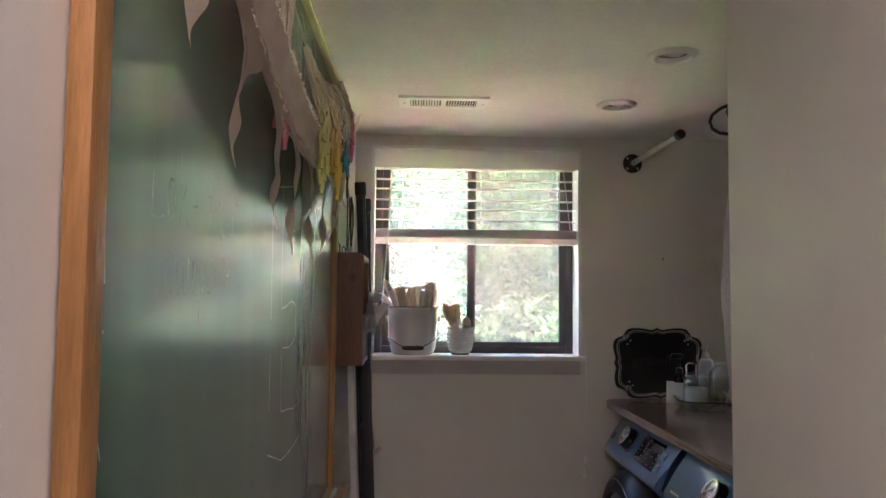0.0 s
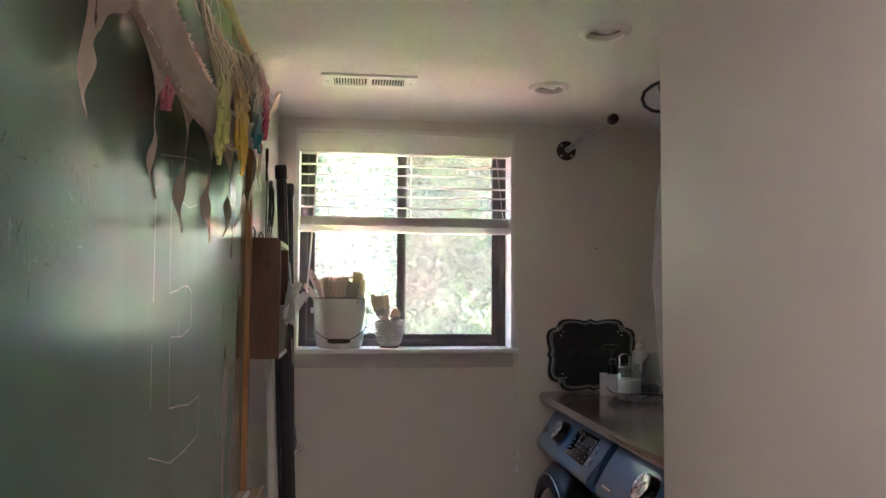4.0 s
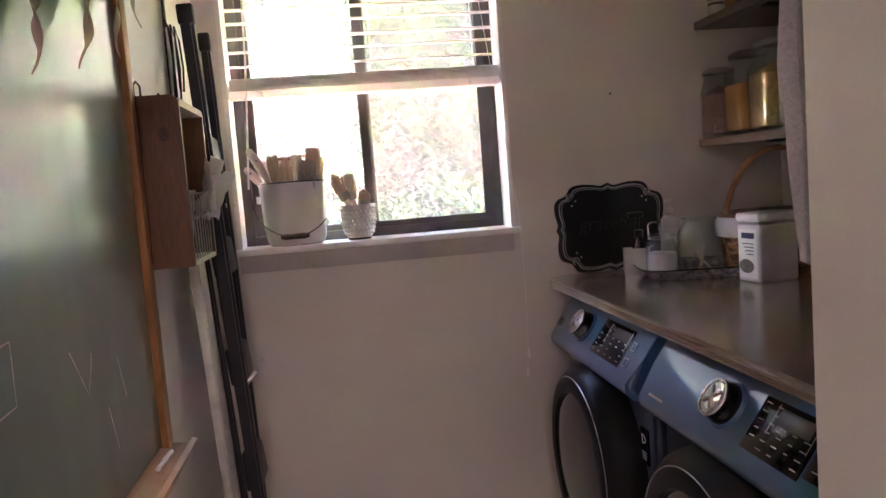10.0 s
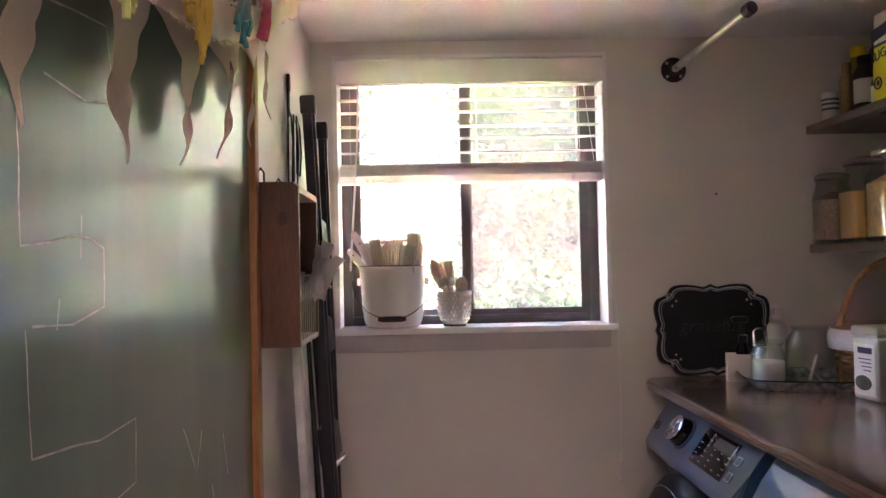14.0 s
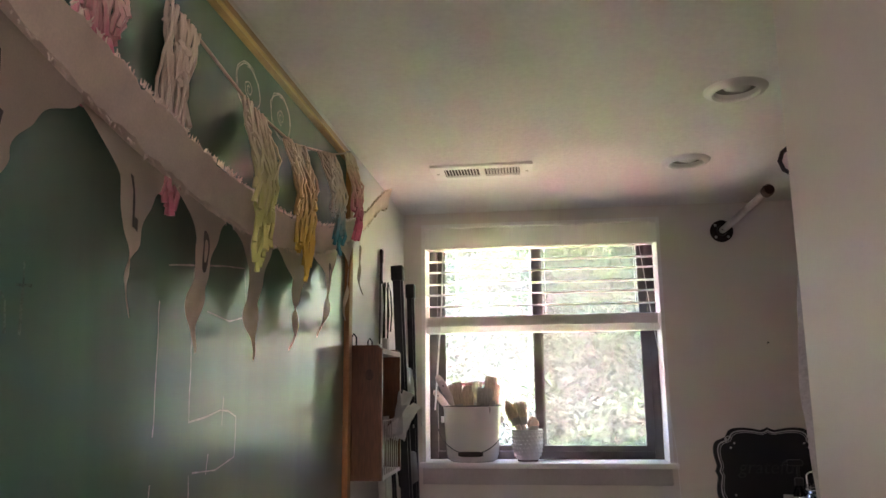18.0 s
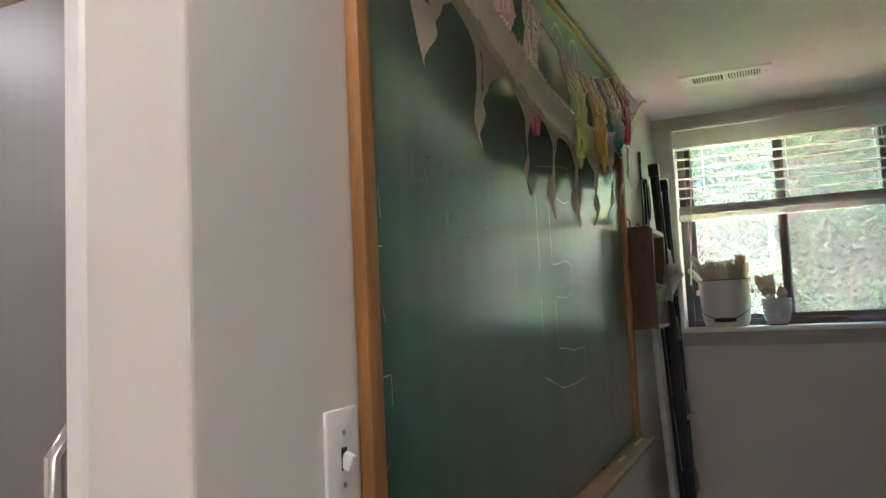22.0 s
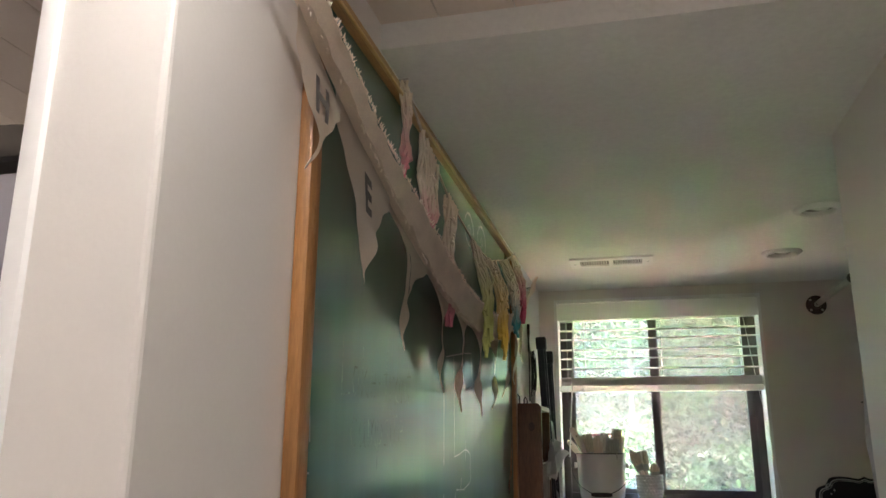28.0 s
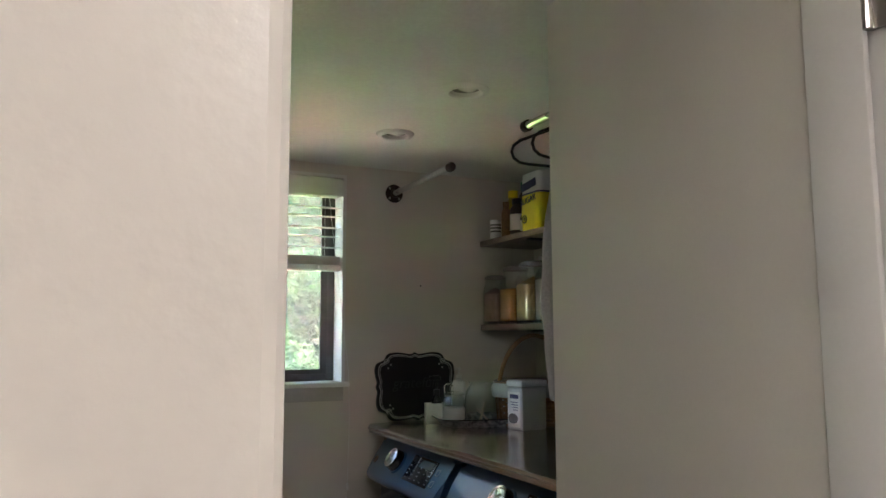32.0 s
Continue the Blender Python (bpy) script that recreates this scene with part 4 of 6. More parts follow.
for k, (ty, half, bot, xo, tint, lo, hi, n) in enumerate(TASSELS):
    rnd = random.Random(90 + k)
    bm = bmesh.new()
    for i in range(int(n * 1.6)):
        v = rnd.uniform(-1, 1)
        y0 = ty + v * half
        z0 = cord_z(y0)
        ln = (z0 - bot) * rnd.uniform(0.62, 1.06) * (1 - 0.32 * abs(v) ** 1.5)
        ph = rnd.uniform(0, 6)
        pts = []
        for j in range(12):
            s = j / 11
            pull = 1 - 0.22 * s
            y = ty + v * half * pull + 0.0055 * math.sin(ph + s * 7) * (0.4 + 0.6 * s) + rnd.uniform(-0.0015, 0.0015)
            y -= 0.040 * s if k > 2 else 0.0
            x = 0.028 + (xo - 0.028) * min(1, s * 1.6) + 0.006 * math.sin(ph * 2 + s * 6) + rnd.uniform(0, 0.008) * s
            pts.append((max(0.013, x), y, z0 - ln * s))
        r = [0.0026] * 8 + [0.0032, 0.0040, 0.0046, 0.0046]
        tube(pts, r, 5, bm)
        if i % 3 == 0:
            j = rnd.choice((2, 3, 4))
            p = Vector(pts[j])
            tube([p + Vector((0, -0.005, 0.004)), p + Vector((0.003, 0, 0)), p + Vector((0, 0.005, -0.004))], 0.0045, 5, bm)
    on_garland(part("tassel", bm, yarn_material("dipped_yarn", tint, lo, hi), garland, ("pink", "pink", "dusty pink", "lime green", "golden yellow", "teal blue", "crimson")[k] + " dip-dyed yarn tassel", smooth=60))
for y, z in ((-2.848, 2.035), (-0.57, 2.06)):
    on_bunting(part("nail", tube([(0.0, y, z), (0.05, y, z + 0.004)], 0.002, 6), M_STEEL, bunting, "small nail"))

# ---------------------------------------------------------------- window blind
x0, x1, z0, z1 = WIN
blind = thing("window_blind", "half-raised white faux-wood slat blind in the window recess", "blind", at=(0.525, 0.03, z1))


def on_blind(ob):
    ob.matrix_parent_inverse = Matrix.Translation((-0.525, -0.03, -z1))
    return ob


on_blind(part("valance", slab(x0 + 0.004, x1 - 0.004, -0.012, -0.001, z1 - 0.088, z1 - 0.012, 0.002), M_SLAT, blind, "white valance"))
on_blind(part("headrail", slab(x0 + 0.008, x1 - 0.008, 0.002, 0.058, z1 - 0.05, z1 - 0.006, 0.002), M_SLAT, blind))
for k in range(6):
    zz = 2.012 - 0.0445 * k - 0.0012 * (k % 2)
    bm = bmesh.new()
    pts = [(-0.0, -0.0012), (0.012, 0.0016), (0.025, 0.0024), (0.038, 0.0016), (0.050, -0.0012)]
    prism([(y + 0.006, z) for y, z in pts] + [(y + 0.006, z - 0.003) for y, z in reversed(pts)], "x", x0 + 0.009, x1 - 0.012, bm)
    turned(bm, Matrix.Translation((0, 0, zz)) @ pose(0, 0, 0, 4 + (k * 7 % 3) * 0.8, 0.25 * (1 if k % 2 else -1) * 0.4, 0))
    on_blind(part("slat", bm, M_SLAT, blind))
for k in range(9):
    zz = 1.7125 + 0.0042 * k
    on_blind(part("slat", slab(x0 + 0.008 + 0.002 * (k % 3), x1 - 0.010 - 0.002 * (k % 2), 0.005 + 0.0012 * (k % 2), 0.056, zz, zz + 0.0032, 0.001, 1), M_SLAT, blind))
on_blind(part("bottom_rail", slab(x0 + 0.006, x1 - 0.008, 0.004, 0.058, 1.686, 1.712, 0.004), M_SLAT, blind, "white bottom rail"))
for cx in (0.185, 0.525, 0.865):
    on_blind(part("rail_button", turned(lathe([(0.0, 0), (0.010, 0.0), (0.010, 0.004), (0.006, 0.007), (0, 0.0075)], 0, 0, 0, 14), pose(cx, 0.004, 1.697, 90)), M_BLIND, blind, "round rail button"))
    for yy in (0.004, 0.058):
        on_blind(part("ladder_cord", tube([(cx + 0.02, yy, z1 - 0.05), (cx + 0.02, yy, 1.70)], 0.0008, 4), M_BLIND, blind))
on_blind(part("wand", tube([(0.158, -0.008, z1 - 0.06), (0.150, -0.010, 1.80), (0.122, -0.012, 1.40)], 0.0032, 8), M_BLIND, blind, "white tilt wand"))
on_blind(part("pull_cord", tube([(0.895, -0.008, z1 - 0.055), (0.925, -0.010, 1.78), (0.955, -0.012, 1.55), (0.985, -0.040, 1.25), (0.990, -0.040, 1.05), (0.990, -0.022, 0.785)], 0.0012, 5), M_BLIND, blind, "white pull cord"))
for tz in (0.785, 0.725):
    on_blind(part("cord_tassel", lathe([(0.002, 0.03), (0.005, 0.024), (0.007, 0.0), (0.0, 0.0)], 0.990 + (0.785 - tz) * -0.08, -0.022, tz - 0.02, 10), M_BLIND, blind, "small cord tassel"))
on_blind(part("pull_cord", tube([(0.990, -0.022, 0.785), (0.985, -0.022, 0.725)], 0.0010, 4), M_BLIND, blind))


# ---------------------------------------------------------------- brushes and their pots on the sill
def paint_brush(at, lean, turn, length, kind, width=0.028):
    """A flat brush standing head up."""
    b = thing("paint_brush", {"cream": "old paint brush with cream bristles", "grey": "old flat paint brush with grey bristles",
                              "tan": "old flat paint brush with tan bristles", "peach": "rounded paint brush with pale peach bristles",
                              "handle": "worn wooden brush handle standing up"}[kind], "brush", "brushes on the sill", at=at)
    b.rotation_euler = Euler((radians(lean[0]), radians(lean[1]), radians(turn)))
    hl = length * 0.55
    if kind == "handle":
        part("handle", lathe([(0.0, 0), (0.006, 0.002), (0.009, length * 0.3), (0.007, length * 0.6), (0.011, length * 0.85), (0.009, length * 0.97), (0, length)], seg=12, sx=1.3, sy=0.7), M_HANDLE, b)
        # a solid dark plug paints the shade of the hanging hole
        part("hole", tube([(0, -0.0095, length * 0.9), (0, 0.0095, length * 0.9)], 0.003, 8), M_SOIL, b, "dark plug standing in for the shaded hanging hole")
        return b
    part("handle", lathe([(0.0, 0), (0.006, 0.0), (0.008, hl * 0.5), (0.010, hl), (0, hl)], seg=10), M_HANDLE, b)
    w, d = width, 0.008
    part("ferrule", slab(-w, w, -d, d, hl, hl + 0.03, 0.003), M_FERRULE, b, "dull metal ferrule")
    rnd = random.Random(int(length * 1e4) + int(at[0] * 1e4))
    bm = bmesh.new()
    for i in range(60):
        x, y = rnd.uniform(-w, w) * 0.95, rnd.uniform(-d, d) * 0.9
        top = hl + 0.03 + (length - hl - 0.03) * rnd.uniform(0.9, 1.0)
        if kind == "peach":
            top -= (length - hl) * 0.35 * (x / w) ** 2
        tube([(x, y, hl + 0.028), (x * 1.04, y * 1.2, top * 0.9), (x * 1.08, y * 1.5, top)], [0.0032, 0.0030, 0.0012], 4, bm)
    part("bristles", bm, {"cream": M_BRISTLE, "grey": M_BRISTLE_G, "tan": M_BRISTLE_T, "peach": M_BRISTLE_P}[kind], b, "stiff %s bristles" % kind, smooth=0)
    return b


pail = thing("enamel_pail", "white enamel pail with black rim full of old brushes", "pail", at=(0.256, 0.048, z0))
H, R = 0.202, 0.109
body = part("body", lathe([(0, 0.002), (0.080, 0.0), (0.090, 0.006), (0.097, 0.025), (0.101, 0.07), (R, H - 0.01), (R + 0.003, H), (R, H + 0.002), (R - 0.004, H - 0.01), (0.094, 0.03), (0.0, 0.02)], seg=48), M_ENAMEL, pail)
part("rim", tube([((R + 0.001) * math.cos(a), (R + 0.001) * math.sin(a), H + 0.001) for a in (2 * math.pi * k / 40 for k in range(40))], 0.0028, 6, closed=True), M_BLACK, pail, "thin black rim")
part("filling", lathe([(0, H - 0.03), (R - 0.008, H - 0.03)], seg=24), M_SOIL, pail)
for s in (-1, 1):
    part("ear", slab(s * (R - 0.002), s * (R + 0.010), -0.012, 0.012, H - 0.062, H - 0.038, 0.003) if s > 0 else slab(-(R + 0.010), -(R - 0.002), -0.012, 0.012, H - 0.062, H - 0.038, 0.003), M_ENAMEL, pail)
part("bail", tube([((R + 0.008) * math.cos(a) * 1.1, -0.03 - 0.055 * math.sin(math.pi - a) - 0.014, H - 0.045 - 0.125 * math.sin(a) ** 1.0) for a in (math.pi * k / 24 for k in range(25))], 0.0018, 6), M_DARK, pail, "wire bail handle")
part("grip", turned(lathe([(0.0, -0.045), (0.006, -0.045), (0.0095, -0.03), (0.0095, 0.03), (0.006, 0.045), (0, 0.045)], seg=14), pose(0.0, -0.099, H - 0.170, 0, 90, 0)), M_SOIL, pail, "dark wooden grip")
PB = ((0.030, -0.020, (6, -31), 6, 0.315, "handle", 0.02), (0.020, 0.010, (4, -38), 0, 0.270, "handle", 0.02), (0.004, -0.030, (8, -26), 8, 0.285, "handle", 0.02),
      (-0.030, -0.035, (8, -6), 5, 0.245, "tan", 0.016), (-0.006, -0.030, (8, -2), 0, 0.236, "peach", 0.022), (0.012, 0.020, (-4, 2), 10, 0.246, "cream", 0.018),
      (0.033, -0.045, (10, 8), -8, 0.226, "grey", 0.026), (0.052, -0.005, (2, 5), 8, 0.264, "tan", 0.022), (0.066, 0.030, (-5, 8), 20, 0.238, "cream", 0.015),
      (-0.045, 0.030, (-6, -8), 20, 0.238, "cream", 0.018), (0.020, 0.050, (-8, 0), 40, 0.240, "cream", 0.020), (-0.020, 0.010, (0, -12), 30, 0.245, "peach", 0.014))
for bx, by, lean, turn, ln, kd, wd in PB:
    paint_brush((0.256 + bx, 0.048 + by, z0 + 0.05), lean, turn, ln, kd, wd)
(single("paint_paddle", turned(slab(-0.055, 0.055, -0.012, 0.012, 0.0, 0.012, 0.005), pose(0.258, 0.10, z0 + 0.279, 0, -3, 0)), M_HANDLE_P,
              "pink brush handle lying across the other brushes", "brush"))
single("paint_stick", tube([(0.256, 0.095, z0 + 0.10), (0.258, 0.10, z0 + 0.281)], 0.006, 8), M_HANDLE_P, "pink brush handle standing in the pail", "brush", "brushes on the sill")

pot = thing("planter_pot", "small pale ceramic pot with hobnail relief holding brushes", "pot", at=(0.461, 0.045, z0))
part("body", lathe([(0, 0.006), (0.036, 0.006), (0.042, 0.010), (0.051, 0.03), (0.056, 0.06), (0.057, 0.10), (0.0585, 0.115), (0.054, 0.115), (0.052, 0.09), (0.0, 0.085)], seg=40), M_CERAMIC, pot)
bm = bmesh.new()
for r_ in range(7):
    for k in range(24):
        a = 2 * math.pi * (k + 0.5 * (r_ % 2)) / 24
        hz = 0.022 + r_ * 0.0135
        rr = float(np.interp(hz, (0.01, 0.03, 0.06, 0.1), (0.042, 0.051, 0.056, 0.057)))
        bmesh.ops.create_icosphere(bm, subdivisions=1, radius=0.0042, matrix=Matrix.Translation((rr * math.cos(a), rr * math.sin(a), hz)))
part("hobnail", bm, M_CERAMIC, pot, "raised ceramic dots", smooth=60)
part("foot", lathe([(0, 0), (0.038, 0.0), (0.038, 0.0065), (0, 0.0065)], seg=24), M_SOIL, pot, "dark foot")
for bx, by, lean, turn, ln, kd in ((0.010, -0.010, (6, -24), 8, 0.215, "peach"), (0.002, 0.0, (3, -8), -10, 0.195, "cream"), (0.018, -0.018, (8, 0), 20, 0.140, "peach"), (0.0, 0.016, (-4, -16), 30, 0.19, "cream")):
    paint_brush((0.461 + bx, 0.045 + by, z0 + 0.025), lean, turn, ln, kd, 0.019)

# ---------------------------------------------------------------- ceiling fittings
vent = thing("ceiling_vent", "white painted metal ceiling register with slotted louvres", "vent", at=(0.355, -0.575, CEIL))
VX, VY = 0.158, 0.072
bm = bmesh.new()
for a in ((-VX, VX, -VY, -0.042), (-VX, VX, 0.042, VY), (-VX, -0.118, -0.042, 0.042), (0.118, VX, -0.042, 0.042), (-0.009, 0.009, -0.042, 0.042)):
    box(bm, a[0], a[1], a[2], a[3], -0.008, -0.0005)
part("frame", bm, M_TRIM, vent, smooth=0)
# no duct is cut; a dark sheet gives the slots their shade
part("backing", slab(-0.118, 0.118, -0.042, 0.042, -0.002, -0.0006), M_SOIL, vent, "flat dark sheet standing in for the shaded duct")
for s in (-1, 1):
    for k in range(11):
        cx = s * (0.018 + 0.0095 * k)
        sl = turned(slab(-0.0007, 0.0007, -0.041, 0.041, -0.0045, 0.0045), pose(cx, 0, -0.0062, 0, 30 * s, 0))
        part("slat", sl, M_TRIM, vent, smooth=0)
    part("screw", lathe([(0, -0.010), (0.004, -0.0095), (0.005, -0.008)], s * 0.140, 0, 0, 10), M_STEEL, vent, "screw head")


def downlight(x, y, z, lit, label):
    d = thing("downlight", label, "ceiling light", "recessed downlights", at=(x, y, z))
    part("trim_ring", lathe([(0.047, 0.004), (0.048, -0.008), (0.053, -0.013), (0.064, -0.010), (0.071, -0.003), (0.0715, -0.0005)], seg=40), M_TRIM, d, "white trim ring")
    part("baffle", lathe([(0.049, -0.005), (0.044, 0.020 if not lit else -0.002), (0.040, 0.030 if not lit else -0.001), (0.0, 0.030 if not lit else -0.001)], seg=36), M_BAFFLE if not lit else M_TRIM, d, "reflector")
    if lit:
        part("lens", lathe([(0.0, -0.006), (0.046, -0.005), (0.047, -0.002)], seg=30), M_KLAMP, d, "glowing lens")
    else:
        part("bulb", turned(lathe([(0.0, -0.012), (0.020, -0.010), (0.034, 0.0), (0.038, 0.012), (0.030, 0.020), (0.0, 0.024)], seg=28), pose(0.0, 0.004, 0.006, 16, 8, 0)), M_OFFLAMP, d, "unlit reflector bulb")
    return d


for lx, ly in LAMPS:
    downlight(lx, ly, CEIL, False, "unlit recessed downlight with tilted bulb in the ceiling")
# fittings after the first are added too, to hold the unseen fill lamps
for lx, ly, _w in KITCHEN_AND_FILL_LIGHTS:
    downlight(lx, ly, KCEIL, True, "lit recessed downlight in the plank ceiling, all but one added as fill")


# ---------------------------------------------------------------- iron pipe rods
def pipe_flange(m, parent):
    fl = lathe([(0.0, 0.0), (0.041, 0.0), (0.042, 0.004), (0.040, 0.006), (0.020, 0.009), (0.017, 0.022), (0.0, 0.022)], seg=28)
    f = part("flange", turned(fl, m), M_BROWNCAP, parent, "dark iron floor flange")
    for k in range(4):
        a = math.pi / 4 + k * math.pi / 2
        part("screw", turned(lathe([(0, 0.0105), (0.004, 0.010), (0.006, 0.006)], 0.031 * math.cos(a), 0.031 * math.sin(a), 0, 10), m), M_STEEL, f, "bright screw")
    return f


rod = thing("pipe_rod", "galvanised pipe rod standing out from an iron flange", "pipe rod", at=(1.204, 0, 2.046))
pipe_flange(pose(0, 0, 0, 90), rod)
part("pipe", tube([(0, -0.01, 0), (0, -0.59, 0.002)], 0.0125, 16), M_STEEL, rod, "galvanised steel pipe")
part("cap", tube([(0, -0.575, 0.002), (0, -0.598, 0.002), (0, -0.604, 0.002)], [0.018, 0.018, 0.014], 16), M_BROWNCAP, rod, "dark iron cap")
rod2 = thing("pipe_rod", "galvanised pipe rod standing out from an iron flange", "pipe rod", at=(1.185, RW_Y, 2.052))
pipe_flange(pose(0, 0, 0, -90), rod2)
part("pipe", tube([(0, 0.01, 0), (-0.006, 0.56, 0.002)], 0.0125, 16), M_STEEL, rod2, "galvanised steel pipe")
part("cap", tube([(-0.006, 0.552, 0.002), (-0.006, 0.575, 0.002), (-0.006, 0.581, 0.002)], [0.018, 0.018, 0.014], 16), M_BROWNCAP, rod2, "dark iron cap")


def hanger(m, material_):
    h = thing("clothes_hanger", "black plastic clothes hanger on the pipe rod", "hanger", "hangers")
    half = [(0, 0.02, -0.056), (0, 0.08, -0.078), (0, 0.14, -0.103), (0, 0.185, -0.122), (0, 0.205, -0.138), (0, 0.211, -0.155), (0, 0.205, -0.172), (0, 0.188, -0.183), (0, 0.16, -0.186), (0, 0.05, -0.187)]
    loop = half + [(0, -y, z) for _x, y, z in reversed(half)]
    part("frame", tube(loop, 0.0042, 8, closed=True), material_, h)
    part("hook", tube([(0, 0, -0.055), (0, 0.0, -0.02), (0, 0.016, 0.0), (0, 0.012, 0.016), (0, -0.006, 0.020), (0, -0.020, 0.008)], 0.0028, 8), material_, h, "bent hook")
    h.matrix_world = m
    return h


hanger(pose(1.187, -1.445, 2.0505, 0, 0, 84), M_BLACK)
hanger(pose(1.187, -1.50, 2.0505, 0, 0, 97), M_BLACK)

# towel bunched on a hook beside the wall's corner
bm = bmesh.new()
rows_ = []
for i in range(27):
    z = 1.880 - 0.618 * i / 26
    half = float(np.interp(z, (1.26, 1.34, 1.47, 1.60, 1.75, 1.85, 1.88), (0.056, 0.060, 0.071, 0.066, 0.045, 0.024, 0.010)))
    ring = []
    for j in range(36):
        q = 2 * math.pi * j / 36
        fold = 1 + 0.13 * math.sin(5 * q + 1.2 * math.sin(z * 9)) + 0.06 * math.sin(11 * q + z * 14)
        ring.append(bm.verts.new((0.966 + half * fold * math.cos(q), -1.702 + min(0.034, half) * fold * math.sin(q) * 0.95, z + (0.012 * math.sin(3 * q) if i == 26 else 0))))
    rows_.append(ring)
for a, b in zip(rows_, rows_[1:]):
    for j in range(36):
        bm.faces.new((a[j], a[(j + 1) % 36], b[(j + 1) % 36], b[j]))
bm.faces.new(rows_[0][::-1])
bm.faces.new(rows_[-1])
towel = thing("hanging_towel", "grey cotton towel bunched on a small wall hook", "towel", at=(0.966, RW_Y, 1.87))
t_ = part("cloth", bm, M_CLOTH, towel, smooth=70)
t_.matrix_parent_inverse = Matrix.Translation((-0.966, -RW_Y, -1.87))
part("hook", tube([(0, 0.0, 0.03), (0, 0.04, 0.022), (0, 0.052, 0.0), (0, 0.045, -0.02)], 0.004, 8), M_STEEL, towel, "small steel hook")

# ---------------------------------------------------------------- light switch and small wall marks
sw = thing("light_switch", "white toggle light switch plate beside the chalkboard", "light switch", at=(0, -2.719, 1.176))
part("plate", slab(0.0, 0.006, -0.035, 0.035, -0.058, 0.058, 0.0025), M_TRIM, sw)
part("toggle", turned(slab(0.0, 0.014, -0.0045, 0.0045, -0.010, 0.010, 0.002), pose(0.005, 0, 0, 0, 25, 0)), M_PAPER, sw, "ivory toggle")
# slot is not cut: its shade is a dark pad on the plate
part("toggle_slot_shade", slab(0.006, 0.0066, -0.006, 0.006, -0.013, 0.013), M_SOIL, sw, "thin dark pad standing in for the slot's shade")
for s in (-1, 1):
    part("screw", turned(lathe([(0, 0.0012), (0.003, 0.001), (0.0035, 0)], seg=10), pose(0.006, 0, s * 0.030, 0, 90, 0)), M_STEEL, sw, "plate screw")
single("wall_nail", tube([(1.335, 0.0, 1.63), (1.335, -0.008, 1.631)], 0.003, 8), M_DARK, "small dark nail in the beige wall", "nail")

# ---------------------------------------------------------------- wooden wall organiser with papers
org = thing("wall_organizer", "brown wooden wall-mounted letter organiser with wire basket", "organiser", at=(0, -0.74, 1.245))
OY, OX, OH = 0.138, 0.100, 0.350


def arch(y):
    pr = [(0.001, 0.0), (OX, 0.0), (OX, OH - 0.012), (OX - 0.012, OH), (0.001, OH)]
    return prism(pr, "y", y, y + 0.014)


part("side_panel", arch(-OY), M_WALNUT, org, "stained side panel with a knot")
part("side_panel", arch(OY - 0.014), M_WALNUT, org, "stained side panel")
part("knot", turned(lathe([(0, 0.0), (0.007, 0.0004), (0.011, 0.0)], seg=16, sy=1.35), pose(0.066, -OY - 0.0002, 0.272, 90)), material("wood_knot", (0.075, 0.030, 0.016), 0.5, vary=0.5, scale=90), org, "dark wood knot")
part("back_panel", slab(0.001, 0.008, -OY + 0.014, OY - 0.014, 0.0, OH), M_WALNUT, org)
part("top_board", slab(0.008, OX, -OY + 0.014, OY - 0.014, OH - 0.022, OH - 0.008), material("pale_wood_edge", (0.50, 0.42, 0.33), 0.6, vary=0.2, scale=8), org, "pale top board")
part("shelf", slab(0.008, OX, -OY + 0.014, OY - 0.014, 0.0, 0.010), M_TRIM, org, "white edged bottom shelf")
for k in range(8):
    yy = -OY + 0.03 + k * 0.030
    part("wire", tube([(OX - 0.004, yy, 0.010), (OX - 0.004, yy, 0.150)], 0.0017, 6), M_STEEL, org)
part("wire", tube([(OX - 0.004, -OY + 0.012, 0.150), (OX - 0.004, OY - 0.012, 0.150)], 0.0025, 6), M_STEEL, org)
for yy in (-OY + 0.02, OY - 0.06):
    part("hanging_hook", tube([(0.012, yy, OH - 0.01), (0.012, yy, OH + 0.024), (0.016, yy + 0.006, OH + 0.033), (0.022, yy + 0.012, OH + 0.024), (0.022, yy + 0.012, OH - 0.01)], 0.0022, 6), M_DARK, org, "dark wire hook")
rnd = random.Random(31)
